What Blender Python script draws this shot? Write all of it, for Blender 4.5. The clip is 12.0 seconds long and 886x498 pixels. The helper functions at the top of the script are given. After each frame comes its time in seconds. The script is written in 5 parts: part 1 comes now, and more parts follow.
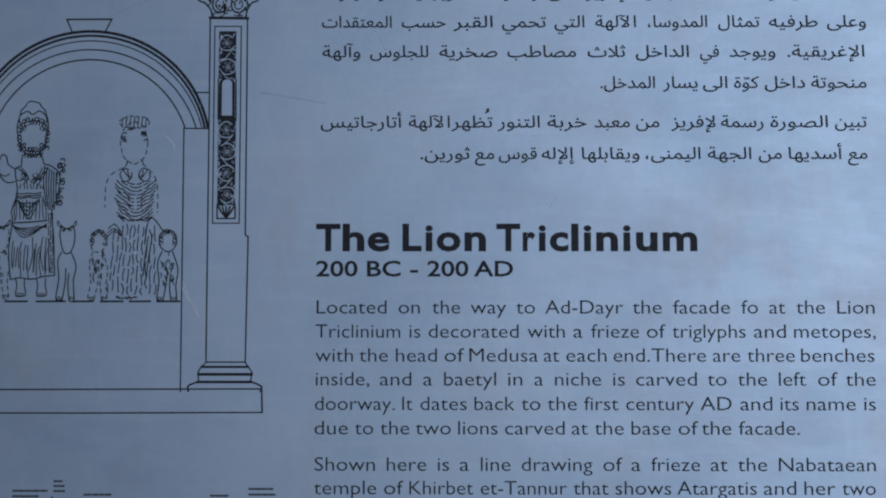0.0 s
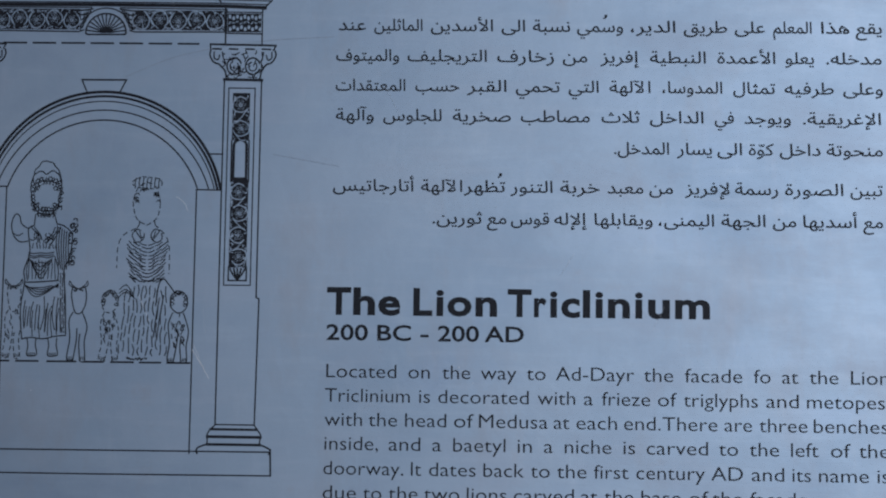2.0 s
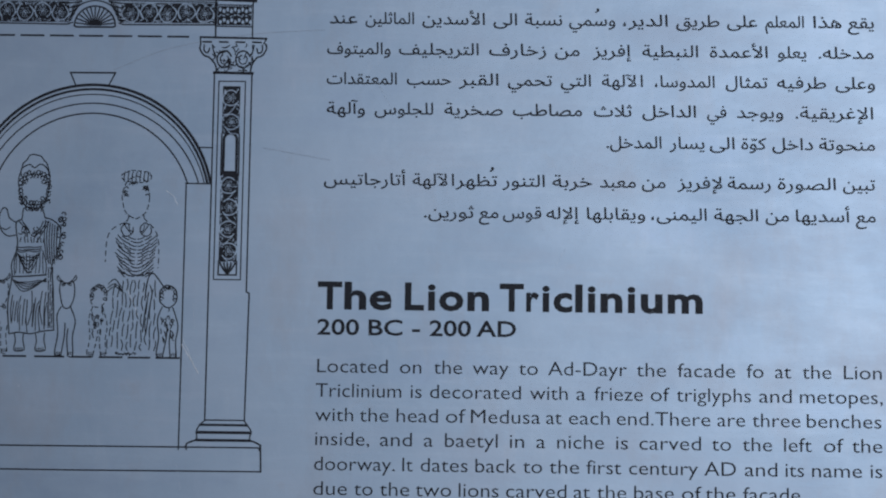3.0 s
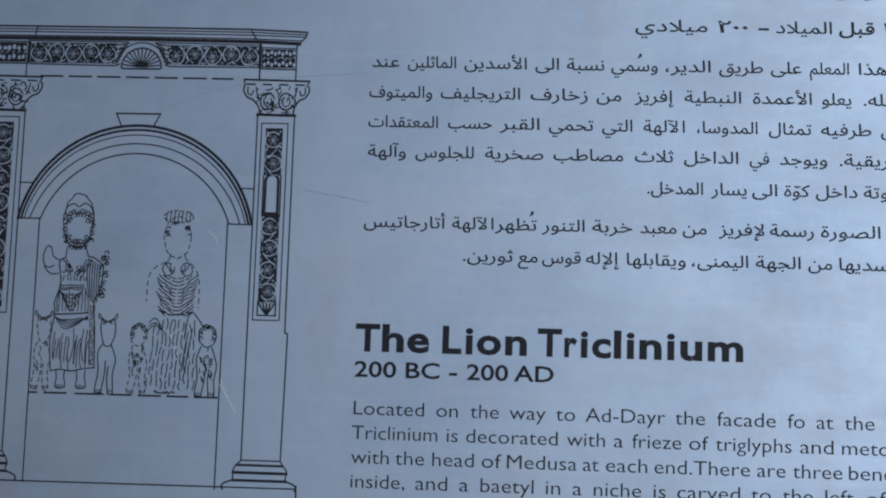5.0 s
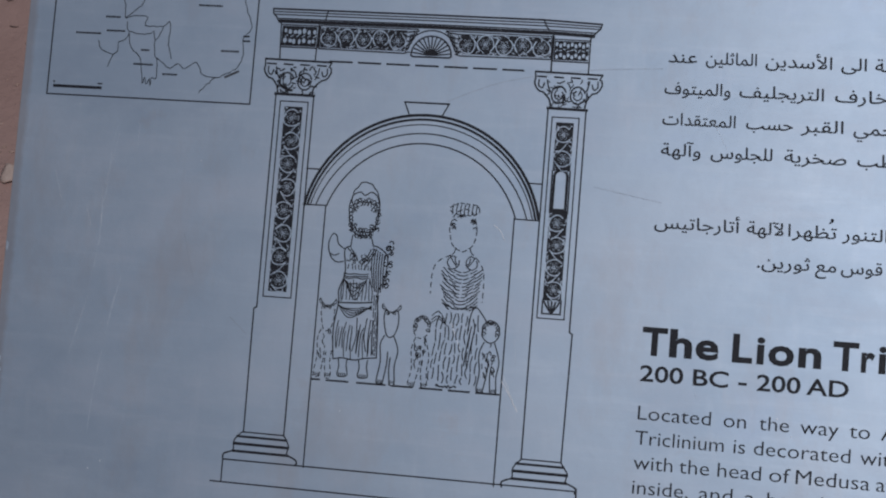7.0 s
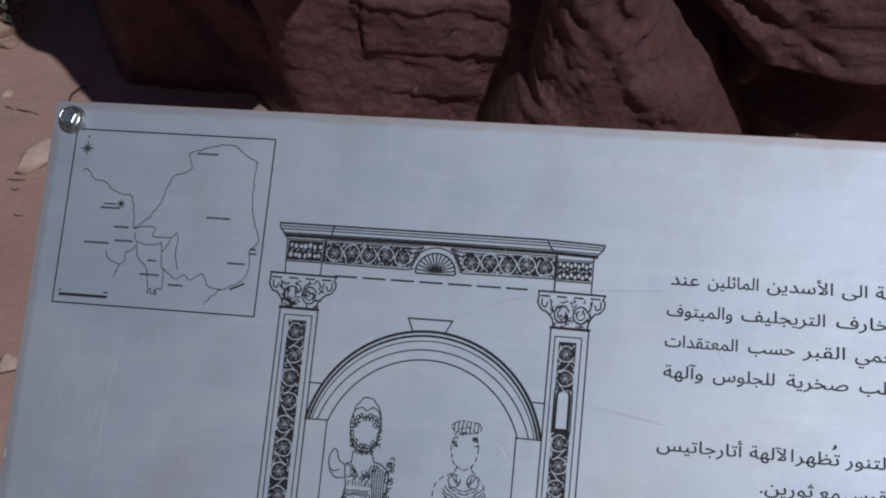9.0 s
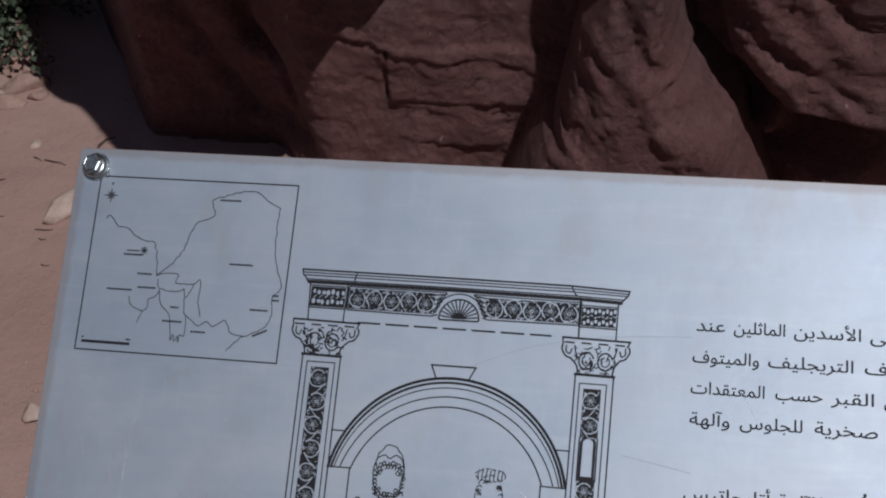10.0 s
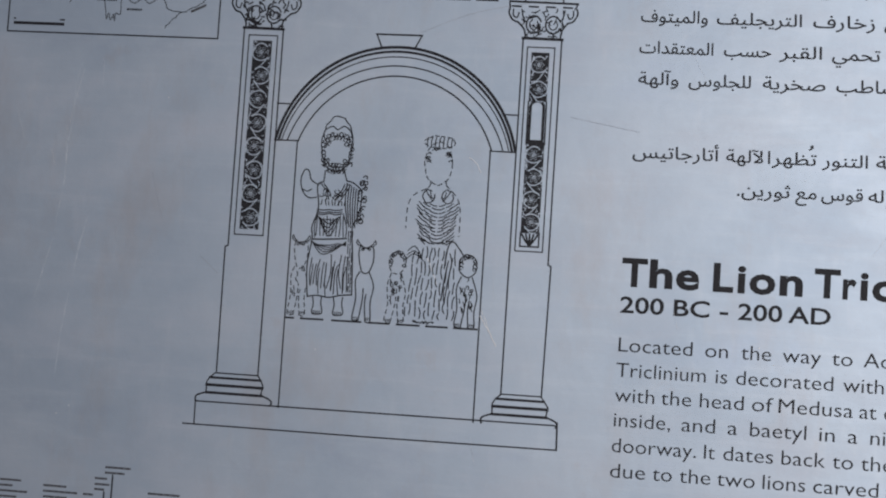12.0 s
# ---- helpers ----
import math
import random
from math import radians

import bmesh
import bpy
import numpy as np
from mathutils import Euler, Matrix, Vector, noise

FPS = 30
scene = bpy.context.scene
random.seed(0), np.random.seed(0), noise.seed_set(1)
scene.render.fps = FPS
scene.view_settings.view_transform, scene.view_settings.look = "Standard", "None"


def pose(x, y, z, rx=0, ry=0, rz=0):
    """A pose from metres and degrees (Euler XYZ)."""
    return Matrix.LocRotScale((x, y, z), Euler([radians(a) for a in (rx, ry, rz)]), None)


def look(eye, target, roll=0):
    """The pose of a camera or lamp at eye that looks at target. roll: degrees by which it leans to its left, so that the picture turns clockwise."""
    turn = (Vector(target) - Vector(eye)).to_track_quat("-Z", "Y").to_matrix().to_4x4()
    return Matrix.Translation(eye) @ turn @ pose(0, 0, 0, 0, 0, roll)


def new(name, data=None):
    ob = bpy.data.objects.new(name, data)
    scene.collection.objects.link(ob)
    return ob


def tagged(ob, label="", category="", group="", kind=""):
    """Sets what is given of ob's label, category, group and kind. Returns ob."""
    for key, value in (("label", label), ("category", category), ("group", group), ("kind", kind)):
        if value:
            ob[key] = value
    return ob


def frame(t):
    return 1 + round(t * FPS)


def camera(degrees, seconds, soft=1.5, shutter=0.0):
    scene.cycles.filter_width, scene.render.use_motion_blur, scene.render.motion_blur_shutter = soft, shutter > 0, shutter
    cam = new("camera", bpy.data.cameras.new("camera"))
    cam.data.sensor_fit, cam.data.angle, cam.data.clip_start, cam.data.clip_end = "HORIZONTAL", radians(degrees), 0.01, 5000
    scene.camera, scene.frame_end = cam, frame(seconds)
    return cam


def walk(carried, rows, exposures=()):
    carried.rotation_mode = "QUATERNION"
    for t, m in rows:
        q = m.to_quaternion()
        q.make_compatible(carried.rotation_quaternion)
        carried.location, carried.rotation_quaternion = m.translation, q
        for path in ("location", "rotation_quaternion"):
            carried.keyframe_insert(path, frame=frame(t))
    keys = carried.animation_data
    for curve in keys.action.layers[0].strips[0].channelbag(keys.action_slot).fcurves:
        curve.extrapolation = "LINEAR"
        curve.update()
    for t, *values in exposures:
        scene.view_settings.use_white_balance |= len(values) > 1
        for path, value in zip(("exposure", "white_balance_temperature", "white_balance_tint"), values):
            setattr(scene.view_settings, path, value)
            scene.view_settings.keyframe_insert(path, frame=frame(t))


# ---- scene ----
cam = camera(33.10, 12.0, 2.1)
ROWS = [
    (0, 0.5955, -0.8590, 1.4306, 39.372, 0.429, 0.339),
    (0.5, 0.6027, -0.8526, 1.4393, 39.704, 0.465, 1.008),
    (1, 0.6016, -0.8499, 1.4435, 40.086, 0.057, 1.522),
    (1.5, 0.6041, -0.8462, 1.4422, 40.657, 0.729, 0.980),
    (2, 0.6096, -0.8295, 1.4497, 40.116, 0.879, 1.605),
    (2.5, 0.5916, -0.8336, 1.4430, 40.415, -0.151, 1.300),
    (2.7, 0.5928, -0.8344, 1.4405, 40.434, 0.045, 0.891),
    (4.3, 0.6439, -0.8330, 1.4301, 41.556, 1.301, 2.946),
    (4.5, 0.6272, -0.8361, 1.4333, 41.864, 1.170, 2.270),
    (5, 0.6234, -0.8346, 1.4338, 42.336, 1.740, 3.464),
    (5.5, 0.5967, -0.8312, 1.4425, 42.231, 1.155, 3.782),
    (6, 0.5935, -0.8211, 1.4461, 41.798, 1.151, 5.189),
    (6.2, 0.5903, -0.8117, 1.4479, 41.384, 1.953, 5.569),
    (6.5, 0.5736, -0.7981, 1.4522, 41.090, 3.374, 7.045),
    (6.7, 0.5568, -0.7938, 1.4552, 40.899, 5.109, 6.657),
    (7, 0.5288, -0.7899, 1.4578, 39.918, 5.158, 9.368),
    (7.2, 0.5194, -0.7919, 1.4589, 39.851, 5.373, 10.404),
    (8.8, 0.5192, -0.7688, 1.4772, 45.711, 5.194, 9.211),
    (9, 0.5192, -0.7691, 1.4832, 46.626, 4.242, 9.913),
    (9.5, 0.5203, -0.7667, 1.4740, 47.907, 4.746, 9.539),
    (10, 0.5222, -0.7672, 1.4749, 48.705, 5.031, 10.667),
    (10.5, 0.5267, -0.7622, 1.4807, 49.275, 5.854, 10.386),
    (11, 0.5275, -0.7631, 1.4663, 46.554, 5.502, 9.062),
    (11.1, 0.5255, -0.7753, 1.4627, 46.274, 5.255, 8.889),
    (11.2, 0.5169, -0.7852, 1.4515, 46.066, 4.645, 8.794),
    (11.3, 0.5081, -0.8010, 1.4410, 45.847, 4.189, 8.463),
    (11.4, 0.4993, -0.8106, 1.4294, 45.276, 3.616, 8.256),
    (11.5, 0.4970, -0.8173, 1.4249, 44.153, 3.850, 7.632),
    (11.6, 0.4975, -0.8185, 1.4216, 42.768, 3.726, 7.683),
    (11.7, 0.4998, -0.8149, 1.4204, 41.526, 3.714, 7.793),
    (11.8, 0.5043, -0.8133, 1.4204, 40.593, 3.917, 7.671),
    (11.9, 0.5064, -0.8116, 1.4183, 39.904, 4.083, 7.520),
    (12, 0.5083, -0.8127, 1.4177, 39.370, 4.121, 7.533),
]
from mathutils import geometry


EXPOSURES = [(0.0, -1.63, 4980, 9), (1.5, -1.60, 5050, 9), (2.5, -1.44, 5150, 9), (5.0, -1.27, 5220, 9.5), (6.5, -1.34, 5320, 11), (7.0, -1.03, 5620, 12), (9.0, -0.78, 5950, 13), (10.0, -0.63, 6020, 13), (10.5, -0.47, 6050, 13), (11.0, -0.52, 6120, 12), (12.0, -0.87, 6150, 13)]
walk(cam, [(t, pose(x, y, z, rx, ry, rz)) for t, x, y, z, rx, ry, rz in ROWS], EXPOSURES)

# ---- sky and sun ----
SUN = Vector((0.37, -0.42, 0.83)).normalized()
world = bpy.data.worlds.new("sky")
scene.world = world
world.use_nodes = True
wn = world.node_tree.nodes
sky = wn.new("ShaderNodeTexSky")
sky.sky_type = "NISHITA"
sky.sun_disc = False
sky.sun_elevation = math.asin(SUN.z)
sky.sun_rotation = math.atan2(SUN.x, SUN.y)
sky.altitude = 900
sky.dust_density = 1.0
wn["Background"].inputs["Strength"].default_value = 0.043
world.node_tree.links.new(sky.outputs["Color"], wn["Background"].inputs["Color"])
sun = new("sun", bpy.data.lights.new("sun", "SUN"))
sun.data.energy, sun.data.angle, sun.data.color = 3.3, radians(0.55), (1.0, 0.95, 0.88)
sun.matrix_world = look(SUN * 20, (0, 0, 0))


# ---- materials ----
LEFT, RIGHT, LOW, TOP = -0.0215, 0.945, -0.500, 0.1685  # the panel's rim, in its own axes


def material(name, rough=0.8, metal=0.0, spec=0.5):
    mat = bpy.data.materials.new(name)
    mat.use_nodes = True
    bsdf = mat.node_tree.nodes["Principled BSDF"]
    bsdf.inputs["Roughness"].default_value = rough
    bsdf.inputs["Metallic"].default_value = metal
    bsdf.inputs["Specular IOR Level"].default_value = spec
    return mat, mat.node_tree.nodes, mat.node_tree.links, bsdf


def noise_node(nodes, links, coord, scale, detail=4.0, rough=0.55, stretch=(1, 1, 1), turn=0.0):
    mp = nodes.new("ShaderNodeMapping")
    mp.inputs["Scale"].default_value = stretch
    mp.inputs["Rotation"].default_value = (0, 0, turn)
    tex = nodes.new("ShaderNodeTexNoise")
    tex.inputs["Scale"].default_value = scale
    tex.inputs["Detail"].default_value = detail
    tex.inputs["Roughness"].default_value = rough
    links.new(coord, mp.inputs["Vector"])
    links.new(mp.outputs["Vector"], tex.inputs["Vector"])
    return tex.outputs["Fac"]


def ramp(nodes, links, fac, stops):
    cr = nodes.new("ShaderNodeValToRGB")
    el = cr.color_ramp.elements
    while len(el) < len(stops):
        el.new(0.5)
    for e, (p, c) in zip(el, stops):
        e.position, e.color = p, (*c, 1)
    links.new(fac, cr.inputs["Fac"])
    return cr.outputs["Color"]


def mix(nodes, links, fac, a, b, mode="MIX"):
    mx = nodes.new("ShaderNodeMix")
    mx.data_type, mx.blend_type = "RGBA", mode
    for sock, val in ((mx.inputs["Factor"], fac), (mx.inputs["A"], a), (mx.inputs["B"], b)):
        if isinstance(val, (int, float)):
            sock.default_value = val
        elif isinstance(val, tuple):
            sock.default_value = (*val, 1)
        else:
            links.new(val, sock)
    return mx.outputs["Result"]


def bump(nodes, links, bsdf, heights):
    prev = None
    for h, strength, dist in heights:
        b = nodes.new("ShaderNodeBump")
        b.inputs["Strength"].default_value = strength
        b.inputs["Distance"].default_value = dist
        links.new(h, b.inputs["Height"])
        if prev is not None:
            links.new(prev, b.inputs["Normal"])
        prev = b.outputs["Normal"]
    links.new(prev, bsdf.inputs["Normal"])


def spread(nodes, links, fac, lo, hi):
    mr = nodes.new("ShaderNodeMapRange")
    mr.inputs["To Min"].default_value, mr.inputs["To Max"].default_value = lo, hi
    mr.inputs["From Min"].default_value, mr.inputs["From Max"].default_value = 0.3, 0.7
    links.new(fac, mr.inputs["Value"])
    return mr.outputs["Result"]


def make_aluminium():
    mat, n, l, b = material("dull_aluminium", 0.56, 0.8)
    co = n.new("ShaderNodeTexCoord").outputs["Object"]
    streak = noise_node(n, l, co, 18, 6, 0.65, (0.5, 5, 1), 0.05)
    smear = noise_node(n, l, co, 14, 6, 0.65, (4, 0.8, 1), 0.18)
    wipe = noise_node(n, l, co, 9, 6, 0.7, (0.7, 1.6, 1), 0.6)
    brushed = noise_node(n, l, co, 60, 3, 0.5, (0.3, 14, 1))
    cloud = noise_node(n, l, co, 6, 5, 0.6)
    speck = noise_node(n, l, co, 420, 2, 0.5)
    base = ramp(n, l, cloud, [(0.28, (0.41, 0.49, 0.585)), (0.5, (0.475, 0.55, 0.635)), (0.72, (0.525, 0.59, 0.665))])
    base = mix(n, l, ramp(n, l, streak, [(0.52, (0, 0, 0)), (0.78, (0.32, 0.32, 0.32))]), base, (0.66, 0.71, 0.77))
    base = mix(n, l, ramp(n, l, smear, [(0.56, (0, 0, 0)), (0.80, (0.26, 0.26, 0.26))]), base, (0.66, 0.69, 0.73))
    base = mix(n, l, ramp(n, l, wipe, [(0.50, (0, 0, 0)), (0.76, (0.42, 0.42, 0.42))]), base, (0.60, 0.61, 0.67))
    base = mix(n, l, ramp(n, l, wipe, [(0.22, (0.5, 0.5, 0.5)), (0.45, (0, 0, 0))]), base, (0.37, 0.43, 0.55))
    base = mix(n, l, spread(n, l, speck, 0.0, 0.07), base, (0.40, 0.38, 0.37))
    dirt = noise_node(n, l, co, 16, 6, 0.65)
    base = mix(n, l, ramp(n, l, dirt, [(0.64, (0, 0, 0)), (0.80, (0.35, 0.35, 0.35))]), base, (0.45, 0.38, 0.35))
    stain = noise_node(n, l, co, 7.5, 7, 0.68, (1.5, 0.6, 1), 0.25)
    base = mix(n, l, ramp(n, l, stain, [(0.54, (0, 0, 0)), (0.72, (0.42, 0.42, 0.42))]), base, (0.45, 0.42, 0.42))
    drip = noise_node(n, l, co, 24, 6, 0.7, (1.6, 0.3, 1), 0.16)
    base = mix(n, l, ramp(n, l, drip, [(0.60, (0, 0, 0)), (0.76, (0.26, 0.26, 0.26))]), base, (0.64, 0.65, 0.71))
    # brownish grime that creeps in from the rim
    sep = n.new("ShaderNodeSeparateXYZ")
    l.new(co, sep.inputs["Vector"])
    rims = []
    for sock, edge in (("X", LEFT), ("Y", TOP)):
        d = n.new("ShaderNodeMath")
        d.operation = "SUBTRACT"
        d.inputs[1].default_value = edge
        l.new(sep.outputs[sock], d.inputs[0])
        ab = n.new("ShaderNodeMath")
        ab.operation = "ABSOLUTE"
        l.new(d.outputs[0], ab.inputs[0])
        rims.append(ab.outputs[0])
    near = n.new("ShaderNodeMath")
    near.operation = "MINIMUM"
    l.new(rims[0], near.inputs[0])
    l.new(rims[1], near.inputs[1])
    rough_edge = n.new("ShaderNodeMath")
    rough_edge.operation = "MULTIPLY_ADD"
    rough_edge.inputs[1].default_value = -0.009
    l.new(noise_node(n, l, co, 45, 6, 0.7), rough_edge.inputs[0])
    l.new(near.outputs[0], rough_edge.inputs[2])
    grime = ramp(n, l, rough_edge.outputs[0], [(0.0, (0.40, 0.40, 0.40)), (0.002, (0, 0, 0))])
    base = mix(n, l, grime, base, (0.34, 0.27, 0.24))
    l.new(base, b.inputs["Base Color"])
    l.new(spread(n, l, wipe, 0.52, 0.60), b.inputs["Roughness"])
    bump(n, l, b, [(cloud, 0.06, 0.01), (brushed, 0.04, 0.0006), (wipe, 0.03, 0.004)])
    return mat


def make_ink():
    mat, n, l, b = material("printed_ink", 0.6, 0.0, 0.3)
    co = n.new("ShaderNodeTexCoord").outputs["Object"]
    wear = noise_node(n, l, co, 500, 3, 0.6)
    l.new(ramp(n, l, wear, [(0.35, (0.010, 0.010, 0.014)), (0.72, (0.022, 0.022, 0.028)), (0.82, (0.10, 0.11, 0.13))]), b.inputs["Base Color"])
    return mat


def make_grey_ink():
    mat, n, l, b = material("faded_ink", 0.6, 0.0, 0.3)
    co = n.new("ShaderNodeTexCoord").outputs["Object"]
    l.new(ramp(n, l, noise_node(n, l, co, 700, 3, 0.6), [(0.35, (0.03, 0.03, 0.035)), (0.7, (0.11, 0.115, 0.13))]), b.inputs["Base Color"])
    return mat


def make_scratch():
    mat, n, l, b = material("scratched_metal", 0.6, 0.35)
    co = n.new("ShaderNodeTexCoord").outputs["Object"]
    l.new(ramp(n, l, noise_node(n, l, co, 200, 3), [(0.3, (0.66, 0.67, 0.68)), (0.7, (0.86, 0.86, 0.86))]), b.inputs["Base Color"])
    return mat


def make_scuff():
    mat, n, l, b = material("scuffed_metal", 0.58, 0.75)
    co = n.new("ShaderNodeTexCoord").outputs["Object"]
    l.new(ramp(n, l, noise_node(n, l, co, 120, 3), [(0.3, (0.36, 0.40, 0.45)), (0.7, (0.46, 0.50, 0.56))]), b.inputs["Base Color"])
    return mat



def make_pale_metal():
    mat, n, l, b = material("rubbed_pale_metal", 0.58, 0.75)
    co = n.new("ShaderNodeTexCoord").outputs["Object"]
    l.new(ramp(n, l, noise_node(n, l, co, 160, 4, 0.65), [(0.35, (0.48, 0.55, 0.63)), (0.65, (0.60, 0.65, 0.71))]), b.inputs["Base Color"])
    return mat


def make_edge_metal():
    mat, n, l, b = material("dirty_cut_edge", 0.6, 0.5)
    co = n.new("ShaderNodeTexCoord").outputs["Object"]
    l.new(ramp(n, l, noise_node(n, l, co, 60, 5, 0.7), [(0.3, (0.20, 0.13, 0.10)), (0.7, (0.42, 0.38, 0.36))]), b.inputs["Base Color"])
    return mat


def make_zinc():
    mat, n, l, b = material("zinc_plated_steel", 0.34, 1.0)
    co = n.new("ShaderNodeTexCoord").outputs["Object"]
    f = noise_node(n, l, co, 300, 4)
    l.new(ramp(n, l, f, [(0.3, (0.36, 0.40, 0.41)), (0.7, (0.56, 0.60, 0.60))]), b.inputs["Base Color"])
    l.new(spread(n, l, f, 0.28, 0.44), b.inputs["Roughness"])
    return mat


def make_steel_paint():
    mat, n, l, b = material("brown_painted_steel", 0.55, 0.0)
    co = n.new("ShaderNodeTexCoord").outputs["Object"]
    l.new(ramp(n, l, noise_node(n, l, co, 30, 5), [(0.3, (0.06, 0.045, 0.035)), (0.7, (0.10, 0.075, 0.06))]), b.inputs["Base Color"])
    return mat


def make_sand():
    mat, n, l, b = material("pink_sand", 0.95, 0.0, 0.2)
    co = n.new("ShaderNodeTexCoord").outputs["Object"]
    big = noise_node(n, l, co, 2.2, 5, 0.6)
    mid = noise_node(n, l, co, 16, 5, 0.65)
    fine = noise_node(n, l, co, 190, 4, 0.7)
    base = ramp(n, l, big, [(0.3, (0.38, 0.245, 0.205)), (0.7, (0.46, 0.31, 0.265))])
    base = mix(n, l, spread(n, l, mid, 0.0, 0.35), base, (0.35, 0.225, 0.19))
    base = mix(n, l, ramp(n, l, fine, [(0.62, (0, 0, 0)), (0.75, (0.5, 0.5, 0.5))]), base, (0.24, 0.14, 0.11))
    l.new(base, b.inputs["Base Color"])
    bump(n, l, b, [(mid, 0.35, 0.02), (fine, 0.45, 0.004)])
    return mat


def make_sandstone():
    mat, n, l, b = material("red_sandstone", 0.78, 0.0, 0.42)
    co = n.new("ShaderNodeTexCoord").outputs["Object"]
    big = noise_node(n, l, co, 3.6, 6, 0.65)
    patch = noise_node(n, l, co, 7.5, 5, 0.6, (1, 1, 0.7), 0.5)
    band = noise_node(n, l, co, 6.0, 7, 0.65, (0.45, 0.45, 4.5))
    mid = noise_node(n, l, co, 26, 8, 0.72)
    grain = noise_node(n, l, co, 95, 6, 0.75)
    fine = noise_node(n, l, co, 260, 5, 0.75)
    pit = noise_node(n, l, co, 70, 3, 0.5)
    base = ramp(n, l, big, [(0.28, (0.115, 0.050, 0.052)), (0.48, (0.185, 0.083, 0.081)), (0.60, (0.215, 0.106, 0.103)), (0.74, (0.27, 0.165, 0.16))])
    base = mix(n, l, ramp(n, l, patch, [(0.50, (0, 0, 0)), (0.66, (0.7, 0.7, 0.7))]), base, (0.12, 0.070, 0.072))
    base = mix(n, l, ramp(n, l, patch, [(0.28, (0.6, 0.6, 0.6)), (0.42, (0, 0, 0))]), base, (0.185, 0.066, 0.062))
    base = mix(n, l, spread(n, l, band, 0.0, 0.55), base, (0.085, 0.042, 0.040))
    base = mix(n, l, ramp(n, l, mid, [(0.52, (0, 0, 0)), (0.72, (0.6, 0.6, 0.6))]), base, (0.24, 0.135, 0.125))
    base = mix(n, l, ramp(n, l, grain, [(0.34, (0.65, 0.65, 0.65)), (0.50, (0, 0, 0))]), base, (0.060, 0.030, 0.029))
    base = mix(n, l, ramp(n, l, fine, [(0.55, (0, 0, 0)), (0.8, (0.45, 0.45, 0.45))]), base, (0.27, 0.155, 0.14))
    base = mix(n, l, ramp(n, l, pit, [(0.72, (0, 0, 0)), (0.76, (0.7, 0.7, 0.7))]), base, (0.38, 0.30, 0.27))
    l.new(base, b.inputs["Base Color"])
    bump(n, l, b, [(mid, 0.55, 0.022), (grain, 0.6, 0.008), (fine, 0.4, 0.003)])
    return mat


def make_stone(name, lo, hi):
    mat, n, l, b = material(name, 0.9, 0.0, 0.25)
    co = n.new("ShaderNodeTexCoord").outputs["Object"]
    rnd = n.new("ShaderNodeObjectInfo").outputs["Random"]
    f = noise_node(n, l, co, 45, 6, 0.7)
    base = ramp(n, l, f, [(0.3, lo), (0.7, hi)])
    base = mix(n, l, rnd, base, mix(n, l, 0.35, base, (0.42, 0.30, 0.22)))
    l.new(base, b.inputs["Base Color"])
    bump(n, l, b, [(f, 0.5, 0.006)])
    return mat


def make_leaf():
    mat, n, l, b = material("grey_green_leaf", 0.6, 0.0, 0.4)
    geo = n.new("ShaderNodeNewGeometry").outputs["Random Per Island"]
    l.new(ramp(n, l, geo, [(0.0, (0.03, 0.045, 0.025)), (0.6, (0.07, 0.095, 0.055)), (0.85, (0.14, 0.165, 0.11)), (1.0, (0.30, 0.31, 0.25))]), b.inputs["Base Color"])
    return mat


def make_twig():
    mat, n, l, b = material("dry_twig", 0.9)
    co = n.new("ShaderNodeTexCoord").outputs["Object"]
    l.new(ramp(n, l, noise_node(n, l, co, 80, 4), [(0.3, (0.05, 0.035, 0.028)), (0.7, (0.13, 0.09, 0.07))]), b.inputs["Base Color"])
    return mat


ALU, INK, FADED, SCRATCH, EDGE = make_aluminium(), make_ink(), make_grey_ink(), make_scratch(), make_edge_metal()
SCUFF, PALE = make_scuff(), make_pale_metal()
ZINC, STEEL, SAND, ROCK, LEAF, TWIG = make_zinc(), make_steel_paint(), make_sand(), make_sandstone(), make_leaf(), make_twig()
PALE_STONE = make_stone("pale_stone", (0.42, 0.31, 0.26), (0.62, 0.50, 0.43))
PINK_STONE = make_stone("pink_stone", (0.27, 0.17, 0.145), (0.47, 0.33, 0.28))


# ---- helpers for meshes ----
def mesh_object(name, verts, faces, mat, parent=None, label="", smooth=False):
    me = bpy.data.meshes.new(name)
    me.from_pydata(verts, [], faces)
    me.materials.append(mat)
    if smooth:
        me.polygons.foreach_set("use_smooth", [True] * len(me.polygons))
    me.update()
    ob = new(name, me)
    if parent is not None:
        ob.parent = parent
    return tagged(ob, label)


def part(name, bm, mat, parent, label="", smooth=False):
    me = bpy.data.meshes.new(name)
    bmesh.ops.recalc_face_normals(bm, faces=bm.faces)
    bm.to_mesh(me)
    bm.free()
    me.materials.append(mat)
    if smooth:
        me.polygons.foreach_set("use_smooth", [True] * len(me.polygons))
    ob = new(name, me)
    ob.parent = parent
    return tagged(ob, label)


# ---- ground ----
def ground_height(x, y):
    near = math.exp(-((x + 0.4) ** 2 + (y - 0.8) ** 2) / 6.0)
    h = 0.018 * noise.noise(Vector((x * 1.3, y * 1.3, 0.0))) + 0.006 * noise.noise(Vector((x * 6, y * 6, 3.0)))
    return h * near


def axis_steps(lo, hi, step, far):
    core = list(np.arange(lo, hi + 1e-6, step))
    out, d = [], step * 2
    while d < far:
        out.append(d)
        d *= 1.5
    out.append(far)
    return [lo - d for d in reversed(out)] + core + [hi + d for d in out]


